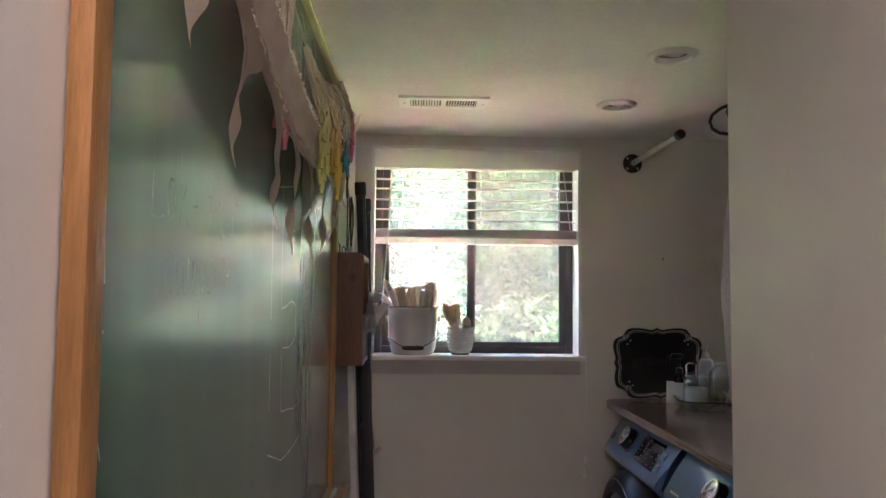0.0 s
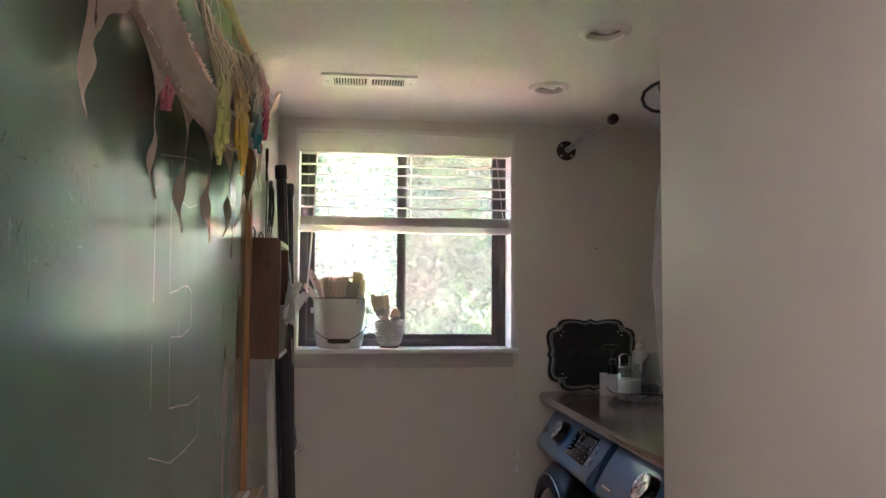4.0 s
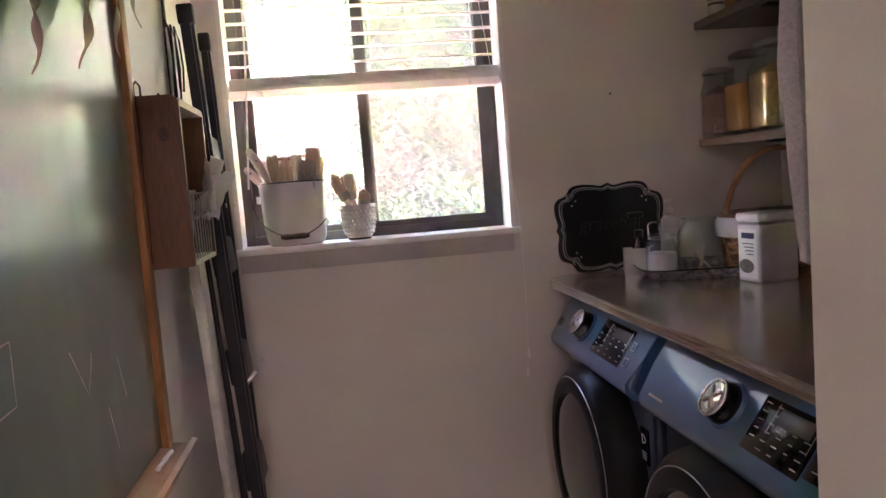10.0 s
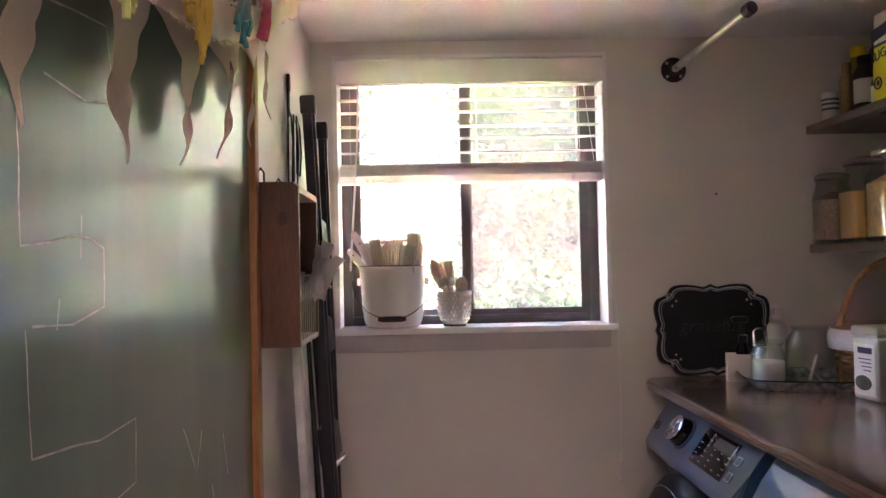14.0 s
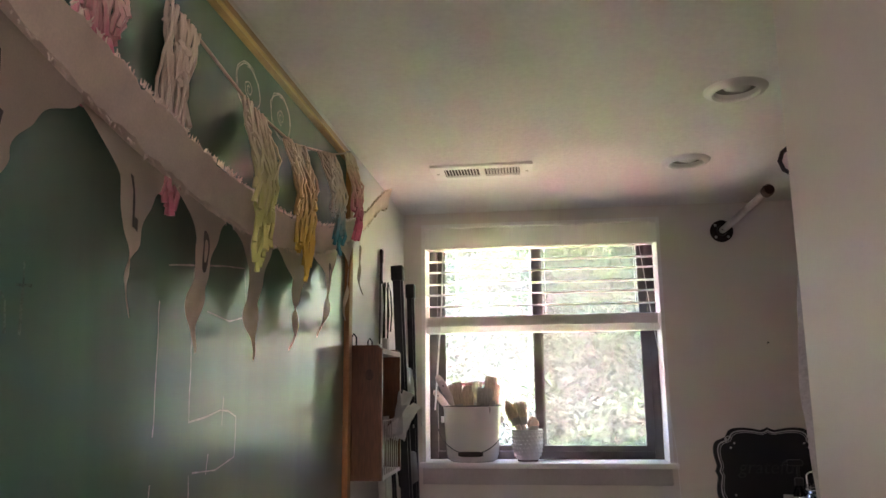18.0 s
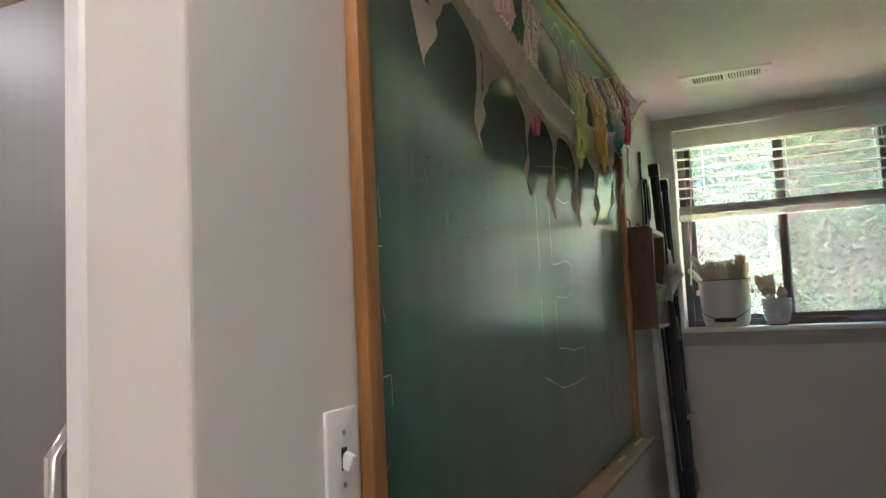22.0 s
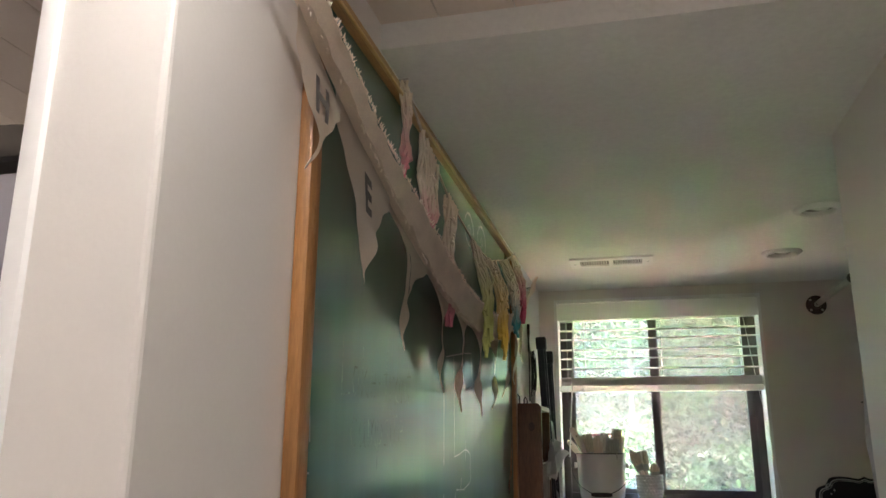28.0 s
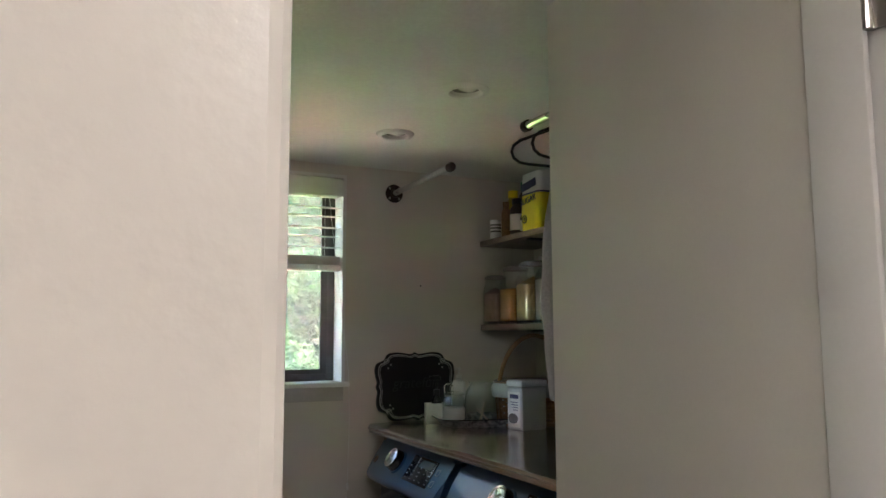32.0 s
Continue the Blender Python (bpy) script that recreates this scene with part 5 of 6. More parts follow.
for k in range(9):
    w, h = (rnd.uniform(0.09, 0.15), rnd.uniform(0.10, 0.19)) if k < 5 else (rnd.uniform(0.06, 0.10), rnd.uniform(0.08, 0.13))
    bm = bmesh.new()
    n = 6
    cols = []
    for i in range(n + 1):
        s = i / n
        c = []
        for j in range(n + 1):
            v = j / n
            c.append(bm.verts.new(((0.006 if k < 5 else 0.013) * math.sin((3 if k < 5 else 7) * s + k + 4 * v * (k > 4)) + 0.012 * v * v * rnd.uniform(0.9, 1.1) * (k % 3), (s - 0.5) * w, v * h)))
        cols.append(c)
    for a, b in zip(cols, cols[1:]):
        for j in range(n):
            bm.faces.new((a[j], b[j], b[j + 1], a[j + 1]))
    bmesh.ops.solidify(bm, geom=bm.faces[:], thickness=0.0008)
    low = k < 5
    turned(bm, pose(0.030 + (0.007 if low else 0.011) * k, -0.74 + rnd.uniform(-0.015, 0.02) + (0.0 if low else 0.03), 1.256 + (0.0 if low else 0.09), rnd.uniform(-9, 4) - (0 if low else 16), rnd.uniform(0, 6) + (0 if low else 8), rnd.uniform(-4, 4)))
    single("letter_paper", bm, M_PAPER, "loose white letter stuffed in the wall organiser", "paper", "papers in the organiser", smooth=60)

# ---------------------------------------------------------------- folded step ladder leaning on the wall
lad = thing("step_ladder", "folded charcoal step ladder leaning against the wall", "ladder", at=(0.12, -0.3, 0))


def lean_bar(y, xt, zt, xb, w, d, caps=True, name="rail", mat=None):
    bm = slab(-d / 2, d / 2, -w / 2, w / 2, 0.0, 1.0, 0.0)
    run = Vector((xt - xb, 0, zt))
    bmesh.ops.scale(bm, vec=(1, 1, run.length), verts=bm.verts[:])
    bmesh.ops.bevel(bm, geom=[e for e in bm.edges if abs(e.verts[0].co.z - e.verts[1].co.z) > 0.1], offset=min(w, d) * 0.25, segments=2, affect="EDGES")
    m = Matrix.Translation((xb - 0.12, y + 0.3, 0.0)) @ Matrix.Rotation(math.atan2(run.x, run.z), 4, "Y")
    rail = part(name, turned(bm, m), mat or M_DARK, lad)
    if caps:
        cp = slab(-d / 2 - 0.004, d / 2 + 0.004, -w / 2 - 0.004, w / 2 + 0.004, -0.03, 0.022, 0.006)
        part("end_cap", turned(cp, m @ Matrix.Translation((0, 0, run.length - 0.012))), M_BLACK, rail, "black plastic end cap")
        part("foot", turned(slab(-d / 2 - 0.004, d / 2 + 0.004, -w / 2 - 0.004, w / 2 + 0.004, 0.0, 0.05, 0.006), m), M_BLACK, rail, "black rubber foot")
    return rail


lean_bar(-0.405, 0.052, 1.875, 0.137, 0.030, 0.034)
lean_bar(-0.235, 0.067, 1.835, 0.110, 0.030, 0.025)
lean_bar(-0.430, 0.018, 1.55, 0.105, 0.020, 0.030, False, "rear_leg")
lean_bar(-0.210, 0.022, 1.50, 0.110, 0.020, 0.030, False, "rear_leg")
for k, zz in enumerate((0.32, 0.62, 0.92, 1.22, 1.50)):
    xx = 0.137 - 0.0453 * zz - 0.12
    st = part("step", turned(slab(-0.020, 0.020, -0.075, 0.075, -0.05, 0.05, 0.005), pose(xx - 0.012, -0.02, zz, 0, -6, 0)), M_DARK, lad, "folded ribbed step")
    part("tread", turned(slab(0.0, 0.006, -0.070, 0.070, -0.045, 0.045, 0.002), pose(xx + 0.006, -0.02, zz, 0, -6, 0)), M_BLACK, st, "black rubber tread")
for yy in (-0.405, -0.235):
    for zz in (0.9, 1.36):
        part("rivet", turned(lathe([(0, 0.004), (0.005, 0.003), (0.007, 0)], seg=12), pose(0.170 - 0.069 * zz + 0.028 - 0.12, yy + 0.3, zz, 0, 90, 0)), M_STEEL, lad, "bright rivet")
part("brace", tube([(-0.03, -0.11, 0.86), (0.02, -0.09, 0.90)], 0.008, 8), M_STEEL, lad, "steel spreader")

wb = thing("folded_board", "narrow pale folded board leaning behind the ladder", "board", at=(0.05, -0.54, 0))
part("panel", turned(slab(-0.010, 0.010, -0.055, 0.055, 0.0, 1.30, 0.003), pose(0.045, 0, 0.0, 0, -2.6, 0)), M_CERAMIC, wb)
part("edge_strip", turned(slab(0.010, 0.014, -0.055, -0.045, 0.0, 1.30, 0.001), pose(0.045, 0, 0.0, 0, -2.6, 0)), M_SILVER, wb, "bright metal edge strip")

# wire tools hung on the wall
wt = thing("wire_rack", "black wire hangers and grey mesh panel hung on the wall", "wire rack", at=(0.0, -0.46, 1.62))
part("strap", slab(0.003, 0.010, 0.004, 0.018, 0.20, 0.315, 0.002), M_DARK, wt, "dark metal strap")
part("strap_tip", slab(0.002, 0.012, 0.002, 0.020, 0.268, 0.315, 0.003), M_BROWNCAP, wt, "dull brown strap end")
for k, (yy, top, low, dx) in enumerate(((-0.045, 0.225, 0.0, 0.014), (-0.02, 0.20, 0.02, 0.024), (0.05, 0.21, 0.05, 0.020))):
    part("wire_loop", tube([(dx, yy, low), (dx, yy + 0.004, top), (dx + 0.004, yy + 0.030, top - 0.03), (dx + 0.004, yy + 0.052, top - 0.10), (dx, yy + 0.050, low)], 0.0026, 6, closed=True), M_BLACK, wt, "black bent wire")
part("mesh_panel", slab(0.008, 0.012, -0.010, 0.055, 0.02, 0.19, 0.001), M_CERAMIC, wt, "grey plate")
part("clip", slab(0.012, 0.030, 0.0, 0.03, -0.03, 0.02, 0.003), M_FERRULE, wt, "grey clip")

# ---------------------------------------------------------------- counter over the laundry machines
CT, CXF = 1.030, 1.077
bm = prism([(CXF + 0.03, -0.001), (CXF + 0.012, -0.006), (CXF + 0.003, -0.020), (CXF, -0.045), (CXF, RW_Y + 0.001), (ROOM_X - 0.001, RW_Y + 0.001), (ROOM_X - 0.001, -0.001)], "z", CT - 0.030, CT)
bmesh.ops.bevel(bm, geom=[e for e in bm.edges if abs(e.verts[0].co.z - e.verts[1].co.z) < 1e-4 and min(e.verts[0].co.x, e.verts[1].co.x) < CXF + 0.031 and max(e.verts[0].co.x, e.verts[1].co.x) < CXF + 0.04],
                offset=0.011, segments=5, affect="EDGES")
counter = thing("countertop", "long brown stone-look worktop over the washer and dryer", "countertop", at=(1.5, -0.87, CT))
c_ = part("slab", bm, M_COUNTER, counter)
c_.matrix_parent_inverse = Matrix.Translation((-1.5, 0.87, -CT))
for yy in (-0.02, -1.72):
    cl = part("cleat", slab(1.16, ROOM_X - 0.002, yy - 0.018, yy + 0.018, CT - 0.075, CT - 0.030), M_SHELF, counter, "wooden support cleat")
    cl.matrix_parent_inverse = Matrix.Translation((-1.5, 0.87, -CT))
lg = part("leg", slab(1.78, 1.86, -0.79, -0.74, 0.0, CT - 0.030), M_SHELF, counter, "wooden leg")
lg.matrix_parent_inverse = Matrix.Translation((-1.5, 0.87, -CT))


# darker copy of the blue enamel, with the panel's shade put in
M_BLUE_SHADED = material("shaded_blue_enamel", (0.040, 0.058, 0.095), 0.32, 0.3, vary=0.12, scale=3, coat=0.3)


def laundry_machine(name, y_far, label, knob_y, disp, badge, logo):
    """A front loader that faces -x. Its own frame: x into the machine, y to the far side, z up; 0.686 wide."""
    W, Hh, FX = 0.686, 0.985, 1.112
    m = thing(name, label, name.split("_")[-1] if "_" in name else name, "laundry machines", at=(FX, y_far - W, 0))
    part("cabinet", slab(0.020, 0.76, 0.0, W, 0.02, 0.80, 0.016, 3), M_BLUE_SHADED, m, "metallic blue cabinet, darkened for shade under the panel")
    # bulging control panel: a leaning face over a rounded lower lip
    prof = [(0.040, 0.790), (-0.010, 0.795), (-0.034, 0.804), (-0.049, 0.820), (-0.053, 0.836), (-0.050, 0.848), (-0.004, 0.9125), (0.032, 0.963), (0.042, 0.975), (0.060, Hh), (0.75, Hh), (0.76, 0.975), (0.76, 0.79)]
    bm = prism(prof, "y", 0.0, W)
    bmesh.ops.bevel(bm, geom=[e for e in bm.edges if abs(e.verts[0].co.y - e.verts[1].co.y) < 1e-4], offset=0.034, segments=5, affect="EDGES", clamp_overlap=True)
    part("control_panel", bm, M_BLUE, m, "glossy blue control panel", smooth=50)
    sn, cs = 0.58, 0.8146

    def on_panel(u, v, lift=0.0):
        """Pose of a spot u along the panel and v up its slope."""
        n = Vector((-cs, 0, sn))
        base = Vector((-0.050 + sn * v, u, 0.848 + cs * v)) + n * lift
        return Matrix.Translation(base) @ Matrix(((0, sn, n.x, 0), (-1, 0, n.y, 0), (0, cs, n.z, 0), (0, 0, 0, 1)))

    ku = W - knob_y
    kb = part("knob_base", turned(lathe([(0.0, 0.006), (0.046, 0.006), (0.050, 0.001), (0.050, -0.01)], seg=40), on_panel(ku, 0.076)), M_BLUE, m, "blue dial seat")
    kn = part("knob", turned(lathe([(0.043, 0.004), (0.043, 0.016), (0.040, 0.022), (0.040, 0.034), (0.037, 0.037)], seg=48), on_panel(ku, 0.076)), M_GLOSSBLACK, m, "black dial collar")
    part("knob_ring", turned(tube([(0.0375 * math.cos(q), 0.0375 * math.sin(q), 0.037) for q in (2 * math.pi * k / 48 for k in range(48))], 0.0026, 6, closed=True), on_panel(ku, 0.076)), M_CHROME, kn, "chrome dial ring")
    part("knob_cap", turned(lathe([(0.0, 0.0395), (0.024, 0.0392), (0.033, 0.0380), (0.0365, 0.036)], seg=40), on_panel(ku, 0.076)), M_CHROME, kn, "chrome dial cap")
    for turn_ in (35, 125):
        part("knob_bar", turned(slab(-0.026, 0.026, -0.0035, 0.0035, 0.037, 0.0425, 0.0015), on_panel(ku, 0.076) @ pose(0, 0, 0, 0, 0, turn_ + (0 if logo else 20))), M_SILVER, kn, "raised dial grip")
    d0, d1 = W - disp[0], W - disp[1]
    dc, dw, vc, hh = (d0 + d1) / 2, abs(d0 - d1), 0.075, 0.053
    dp = part("display", turned(slab(-dw / 2, dw / 2, -hh, hh, -0.004, 0.0025, 0.002), on_panel(dc, vc)), M_GLOSSBLACK, m, "gloss black touch display")
    rnd = random.Random(int(knob_y * 1000))
    for r_ in range(6):
        for c in range(5):
            if r_ < 2 and c > 1 or rnd.random() < 0.1:
                continue
            w_ = rnd.uniform(0.009, 0.017)
            cx = -dw / 2 + 0.018 + c * (dw - 0.036) / 4
            cy = 0.042 - r_ * 0.0165
            part("legend_bar", turned(slab(cx - w_ / 2, cx + w_ / 2, cy - 0.0011, cy + 0.0011, 0.0025, 0.0030), on_panel(dc, vc)), M_WHITE_LINE, dp, "tiny white legend", smooth=0)
    part("screen", turned(slab(-dw * 0.16, dw * 0.40, 0.012, hh - 0.010, 0.0025, 0.0034, 0.0008), on_panel(dc, vc)), M_SCREEN, dp, "dim grey display window")
    for sx_ in (-0.22, 0.45):
        part("key_line", turned(slab(dw * sx_ - 0.0006, dw * sx_ + 0.0006, -hh * 0.2, hh * 0.9, 0.0025, 0.0031), on_panel(dc, vc)), M_WHITE_LINE, dp, "thin white line", smooth=0)
    if logo:
        part("maker_mark", turned(slab(-0.035, 0.035, -0.003, 0.003, 0.0, 0.001, 0.0004), on_panel(W - 0.095, 0.012, 0.0015)), M_SILVER, m, "small silver maker's bar")
        kp = part("key_block", turned(slab(-0.026, 0.026, -hh * 0.8, hh * 0.8, -0.004, 0.0025, 0.002), on_panel(W - disp[1] - 0.033, vc)), M_GLOSSBLACK, m, "black key block")
        for k in range(4):
            part("legend_bar", turned(slab(-0.012, 0.012, 0.030 - 0.019 * k, 0.0325 - 0.019 * k, 0.0025, 0.0030), on_panel(W - disp[1] - 0.033, vc)), M_WHITE_LINE, kp, "tiny white legend", smooth=0)
    else:
        part("panel_socket", turned(lathe([(0, 0.001), (0.012, 0.001), (0.015, 0.003), (0.016, -0.002)], seg=20), on_panel(W - 0.040, 0.055)), M_BLACK, m, "small dark round sensor")
        for k in range(2):
            ke = part("key", turned(slab(-0.014, 0.014, -0.013, 0.013, -0.002, 0.0025, 0.002), on_panel(W - disp[1] - 0.030, 0.045 + 0.045 * k)), M_BLUE, m, "raised blue key")
            part("key_frame", turned(tube([(sx_ * 0.012, sy_ * 0.011, 0.003) for sx_, sy_ in ((-1, -1), (1, -1), (1, 1), (-1, 1))], 0.0008, 4, closed=True), on_panel(W - disp[1] - 0.030, 0.045 + 0.045 * k)), M_SILVER, ke, "silver key outline")
    # round door standing proud of the front
    yc, zc = W * 0.5, 0.530
    door = part("door", turned(lathe([(0.0, 0.128), (0.10, 0.126), (0.175, 0.116), (0.205, 0.104)], seg=56), pose(0.022, yc, zc, 0, -90, 0)), M_DOORGLASS, m, "smoked glossy door bowl")
    part("door_ring", turned(lathe([(0.200, 0.104), (0.208, 0.114), (0.230, 0.117), (0.258, 0.108), (0.280, 0.084), (0.292, 0.030), (0.293, -0.004)], seg=64), pose(0.022, yc, zc, 0, -90, 0)), M_RING, door, "charcoal door ring")
    part("door_trim", turned(tube([(0.252 * math.cos(q), 0.252 * math.sin(q), 0.1105) for q in (2 * math.pi * k / 64 for k in range(64))], 0.0016, 6, closed=True), pose(0.022, yc, zc, 0, -90, 0)), M_SILVER, door, "thin silver trim")
    part("plinth", slab(0.026, 0.74, 0.01, W - 0.01, 0.0, 0.022), M_BLACK, m, "black plinth")
    part("front_panel", slab(0.012, 0.024, 0.012, W - 0.012, 0.05, 0.796, 0.006), M_BLUE_SHADED, m, "metallic blue front, darkened for shade under the panel", smooth=40)
    if badge:
        bg = part("badge", slab(0.006, 0.0145, 0.036, 0.082, 0.620, 0.715, 0.003), M_GLOSSBLACK, m, "black upright badge")
        text_mesh("D", 0.036, M_WHITE_LINE, Matrix.Translation((0.0056, 0.059, 0.685)) @ FACE_NX, bg, "badge_letter")
        for k in range(3):
            part("badge_line", slab(0.0052, 0.0061, 0.045, 0.073, 0.650 - 0.008 * k, 0.653 - 0.008 * k), M_WHITE_LINE, bg, "thin legend", smooth=0)
    return m


M_SCREEN = material("grey_display", (0.10, 0.11, 0.11), 0.12, vary=0.2)
M_RING = material("charcoal_door_ring", (0.010, 0.010, 0.012), 0.42, vary=0.2, spec=0.2)
laundry_machine("tumble_dryer", -0.050, "metallic blue front-loading dryer under the worktop", 0.255, (0.365, 0.580), True, False)
laundry_machine("washing_machine", -0.790, "metallic blue front-loading washer under the worktop", 0.350, (0.442, 0.612), False, True)

# ---------------------------------------------------------------- on the worktop
# scalloped blackboard sign leaning on the window wall
SGX, SGZ, SW, SH = 1.307, 1.186, 0.196, 0.153


def scallop(k, grow=0.0):
    """Outline of the sign: notched middles and rounded lobes at the corners."""
    pts = []
    for i in range(96):
        a = 2 * math.pi * i / 96
        c, s = math.cos(a), math.sin(a)
        p = 4.0
        r = 1.0 / (abs(c) ** p + abs(s) ** p) ** (1 / p)
        dip = 0.105 * math.exp(-((abs(c) - 0.0) / 0.30) ** 2) + 0.085 * math.exp(-((abs(s) - 0.0) / 0.30) ** 2)
        peak = 0.085 * math.exp(-(c / 0.075) ** 2) + 0.060 * math.exp(-(s / 0.085) ** 2)
        corner = -0.10 * math.exp(-((abs(a % (math.pi / 2) - math.pi / 4)) / 0.12) ** 2)
        r *= 1 - dip + peak + corner
        pts.append(((SW * k + grow) * r * c, (SH * k + grow) * r * s))
    return pts


sign = thing("chalkboard_sign", "small black scalloped blackboard sign with painted white border", "sign", at=(SGX, -0.012, CT))
lean = Matrix.Translation((0, -0.030, 0.003)) @ Matrix.Rotation(radians(-9.0), 4, "X") @ Matrix.Translation((0, 0, SH * 1.0))
part("panel", turned(prism(scallop(1.0), "y", -0.006, 0.006), lean), M_SIGN, sign, "black scalloped panel")
for kk, wd in ((0.925, 0.0021), (0.885, 0.0010)):
    part("border_line", turned(tube([(x, -0.0066, z) for x, z in scallop(kk)], wd, 4, closed=True), lean), M_WHITE_LINE, sign, "white painted border")
for sx_ in (-1, 1):
    for sz_ in (-1, 1):
        for k in range(3):
            px_, pz_ = sx_ * SW * (0.60 + 0.07 * k), sz_ * SH * (0.72 - 0.10 * ((k + 1) % 3))
            part("border_dot", turned(lathe([(0, 0.001), (0.0035, 0.0006), (0.004, 0)], seg=8), lean @ Matrix.Translation((px_, -0.006, pz_)) @ pose(0, 0, 0, 90)), M_WHITE_LINE, sign, "white painted dot")
        part("border_curl", turned(tube([(sx_ * SW * 0.70 + 0.012 * math.cos(t), -0.0066, sz_ * SH * 0.70 + 0.012 * math.sin(t)) for t in (k * 0.55 for k in range(9))], 0.0014, 4), lean), M_WHITE_LINE, sign, "white painted curl")
M_FAINT = material("faint_chalk", (0.055, 0.055, 0.06), 0.9, vary=0.4, scale=60)
text_mesh("grateful", 0.066, M_FAINT, lean @ Matrix.Translation((-0.01, -0.0062, 0.012)) @ FACE_NY @ Matrix(((1, 0.25, 0, 0), (0, 1, 0, 0), (0, 0, 1, 0), (0, 0, 0, 1))), sign, "faint_word", 0.0003, "faint handwritten word")

# speckled enamel tray
TRX, TRY = 1.485, -0.235
etray = thing("enamel_tray", "blue-black speckled enamel tray on the worktop", "tray", at=(TRX, TRY, CT))
part("dish", turned(lathe([(0, 0.004), (0.130, 0.004), (0.142, 0.010), (0.160, 0.030), (0.172, 0.034), (0.174, 0.0315), (0.160, 0.026), (0.140, 0.003), (0.130, 0.0), (0, 0.0)], seg=56, square=2.2, sy=0.86), pose(0, 0, 0, 0, 0, -14)), M_SPATTER, etray)
part("rim", turned(tube([(0.174 * math.cos(a) / (abs(math.cos(a)) ** 4.2 + abs(math.sin(a)) ** 4.2) ** (1 / 4.2), 0.86 * 0.174 * math.sin(a) / (abs(math.cos(a)) ** 4.2 + abs(math.sin(a)) ** 4.2) ** (1 / 4.2), 0.033) for a in (2 * math.pi * k / 64 for k in range(64))], 0.0022, 5, closed=True), pose(0, 0, 0, 0, 0, -14)), M_BLACK, etray, "black rim")


def clip_jar(x, y, z, r, h, label, fill=None, fill_h=0.0, lid=None, square=0.0, group="glass jars", neck=0.78, clip=True, lidded=True):
    """A preserving jar: glass wall, filling, lid and wire clip."""
    j = thing("glass_jar", label, "jar", group, at=(x, y, z))
    outer = [(0, 0.0), (r * 0.9, 0.0), (r, 0.010), (r, h * 0.62), (r * 0.97, h * 0.70), (r * neck, h * 0.84), (r * neck, h * 0.90), (r * (neck + 0.06), h * 0.905), (r * (neck + 0.06), h * 0.92)]
    inner = [(rr - 0.003, hh) for rr, hh in reversed(outer[2:-1])]
    inner[-1] = (r - 0.004, 0.014)
    part("glass", lathe(outer + inner + [(0, 0.008)], seg=32, square=square), M_JAR, j, "clear glass")
    if lidded:
        part("lid", lathe([(r * neck + 0.002, h * 0.925), (r * (neck + 0.06), h * 0.925), (r * (neck + 0.06), h * 0.965), (r * neck * 0.8, h * 1.0), (0, h * 1.0)] , seg=32, square=square), lid or M_JAR, j, "jar lid")
    if fill:
        q = r - 0.0046
        part("filling", lathe([(0, 0.0145), (q * 0.93, 0.0145), (q, 0.022), (q, min(fill_h, h * 0.62)), (q * 0.93, min(fill_h, h * 0.62) + 0.003), (0, fill_h + 0.004)], seg=28, square=square), fill, j, "dry food filling")
    if clip:
        part("wire_clip", tube([(0, -r * (neck + 0.07), h * 0.94), (0, -r * (neck + 0.16), h * 0.90), (0.008, -r * (neck + 0.19), h * 0.82), (-0.008, -r * (neck + 0.19), h * 0.82), (0, -r * (neck + 0.16), h * 0.90)], 0.0013, 5), M_STEEL, j, "wire bail clip")
        part("neck_ring", tube([(r * (neck + 0.01) * math.cos(a), r * (neck + 0.01) * math.sin(a), h * 0.872) for a in (2 * math.pi * k / 28 for k in range(28))], 0.0014, 5, closed=True), M_STEEL, j, "wire neck ring")
    return j


TZ = CT + 0.0045
clip_jar(TRX + 0.020, TRY - 0.030, TZ, 0.074, 0.190, "large empty glass clip-top jar with wooden sticks", neck=0.72, lidded=False)
clip_jar(TRX - 0.100, TRY - 0.005, TZ, 0.050, 0.135, "small glass clip-top jar part filled with white powder", M_PAPER, 0.07)
single("wire_bail", tube([(TRX - 0.118, TRY + 0.048, TZ + 0.118), (TRX - 0.118, TRY + 0.052, TZ + 0.155), (TRX - 0.108, TRY + 0.052, TZ + 0.164), (TRX - 0.088, TRY + 0.052, TZ + 0.164), (TRX - 0.078, TRY + 0.052, TZ + 0.155), (TRX - 0.078, TRY + 0.048, TZ + 0.118)], 0.0032, 8), M_CHROME,
       "bright wire bail swung up behind the small jar", "wire bail")
single("wooden_scoop", tube([(TRX + 0.0, TRY - 0.05, TZ + 0.018), (TRX + 0.045, TRY - 0.01, TZ + 0.085)], 0.0045, 8), M_BRISTLE, "small pale wooden scoop in the big jar", "scoop")
single("wooden_scoop", tube([(TRX + 0.035, TRY - 0.05, TZ + 0.018), (TRX + 0.01, TRY - 0.0, TZ + 0.060)], 0.0045, 8), M_HANDLE, "small brown wooden scoop in the big jar", "scoop")
wbx = thing("white_box", "small open white box standing on the worktop", "box", at=(1.352, -0.115, CT))
bm = bmesh.new()
for a in ((-0.041, 0.041, -0.028, -0.026, 0, 0.085), (-0.041, 0.041, 0.026, 0.028, 0, 0.085), (-0.041, -0.039, -0.026, 0.026, 0, 0.085), (0.039, 0.041, -0.026, 0.026, 0, 0.085), (-0.039, 0.039, -0.026, 0.026, 0, 0.002)):
    box(bm, *a)
part("carton", turned(bm, pose(0, 0, 0, 0, 0, -16)), M_PAPER, wbx, smooth=0)
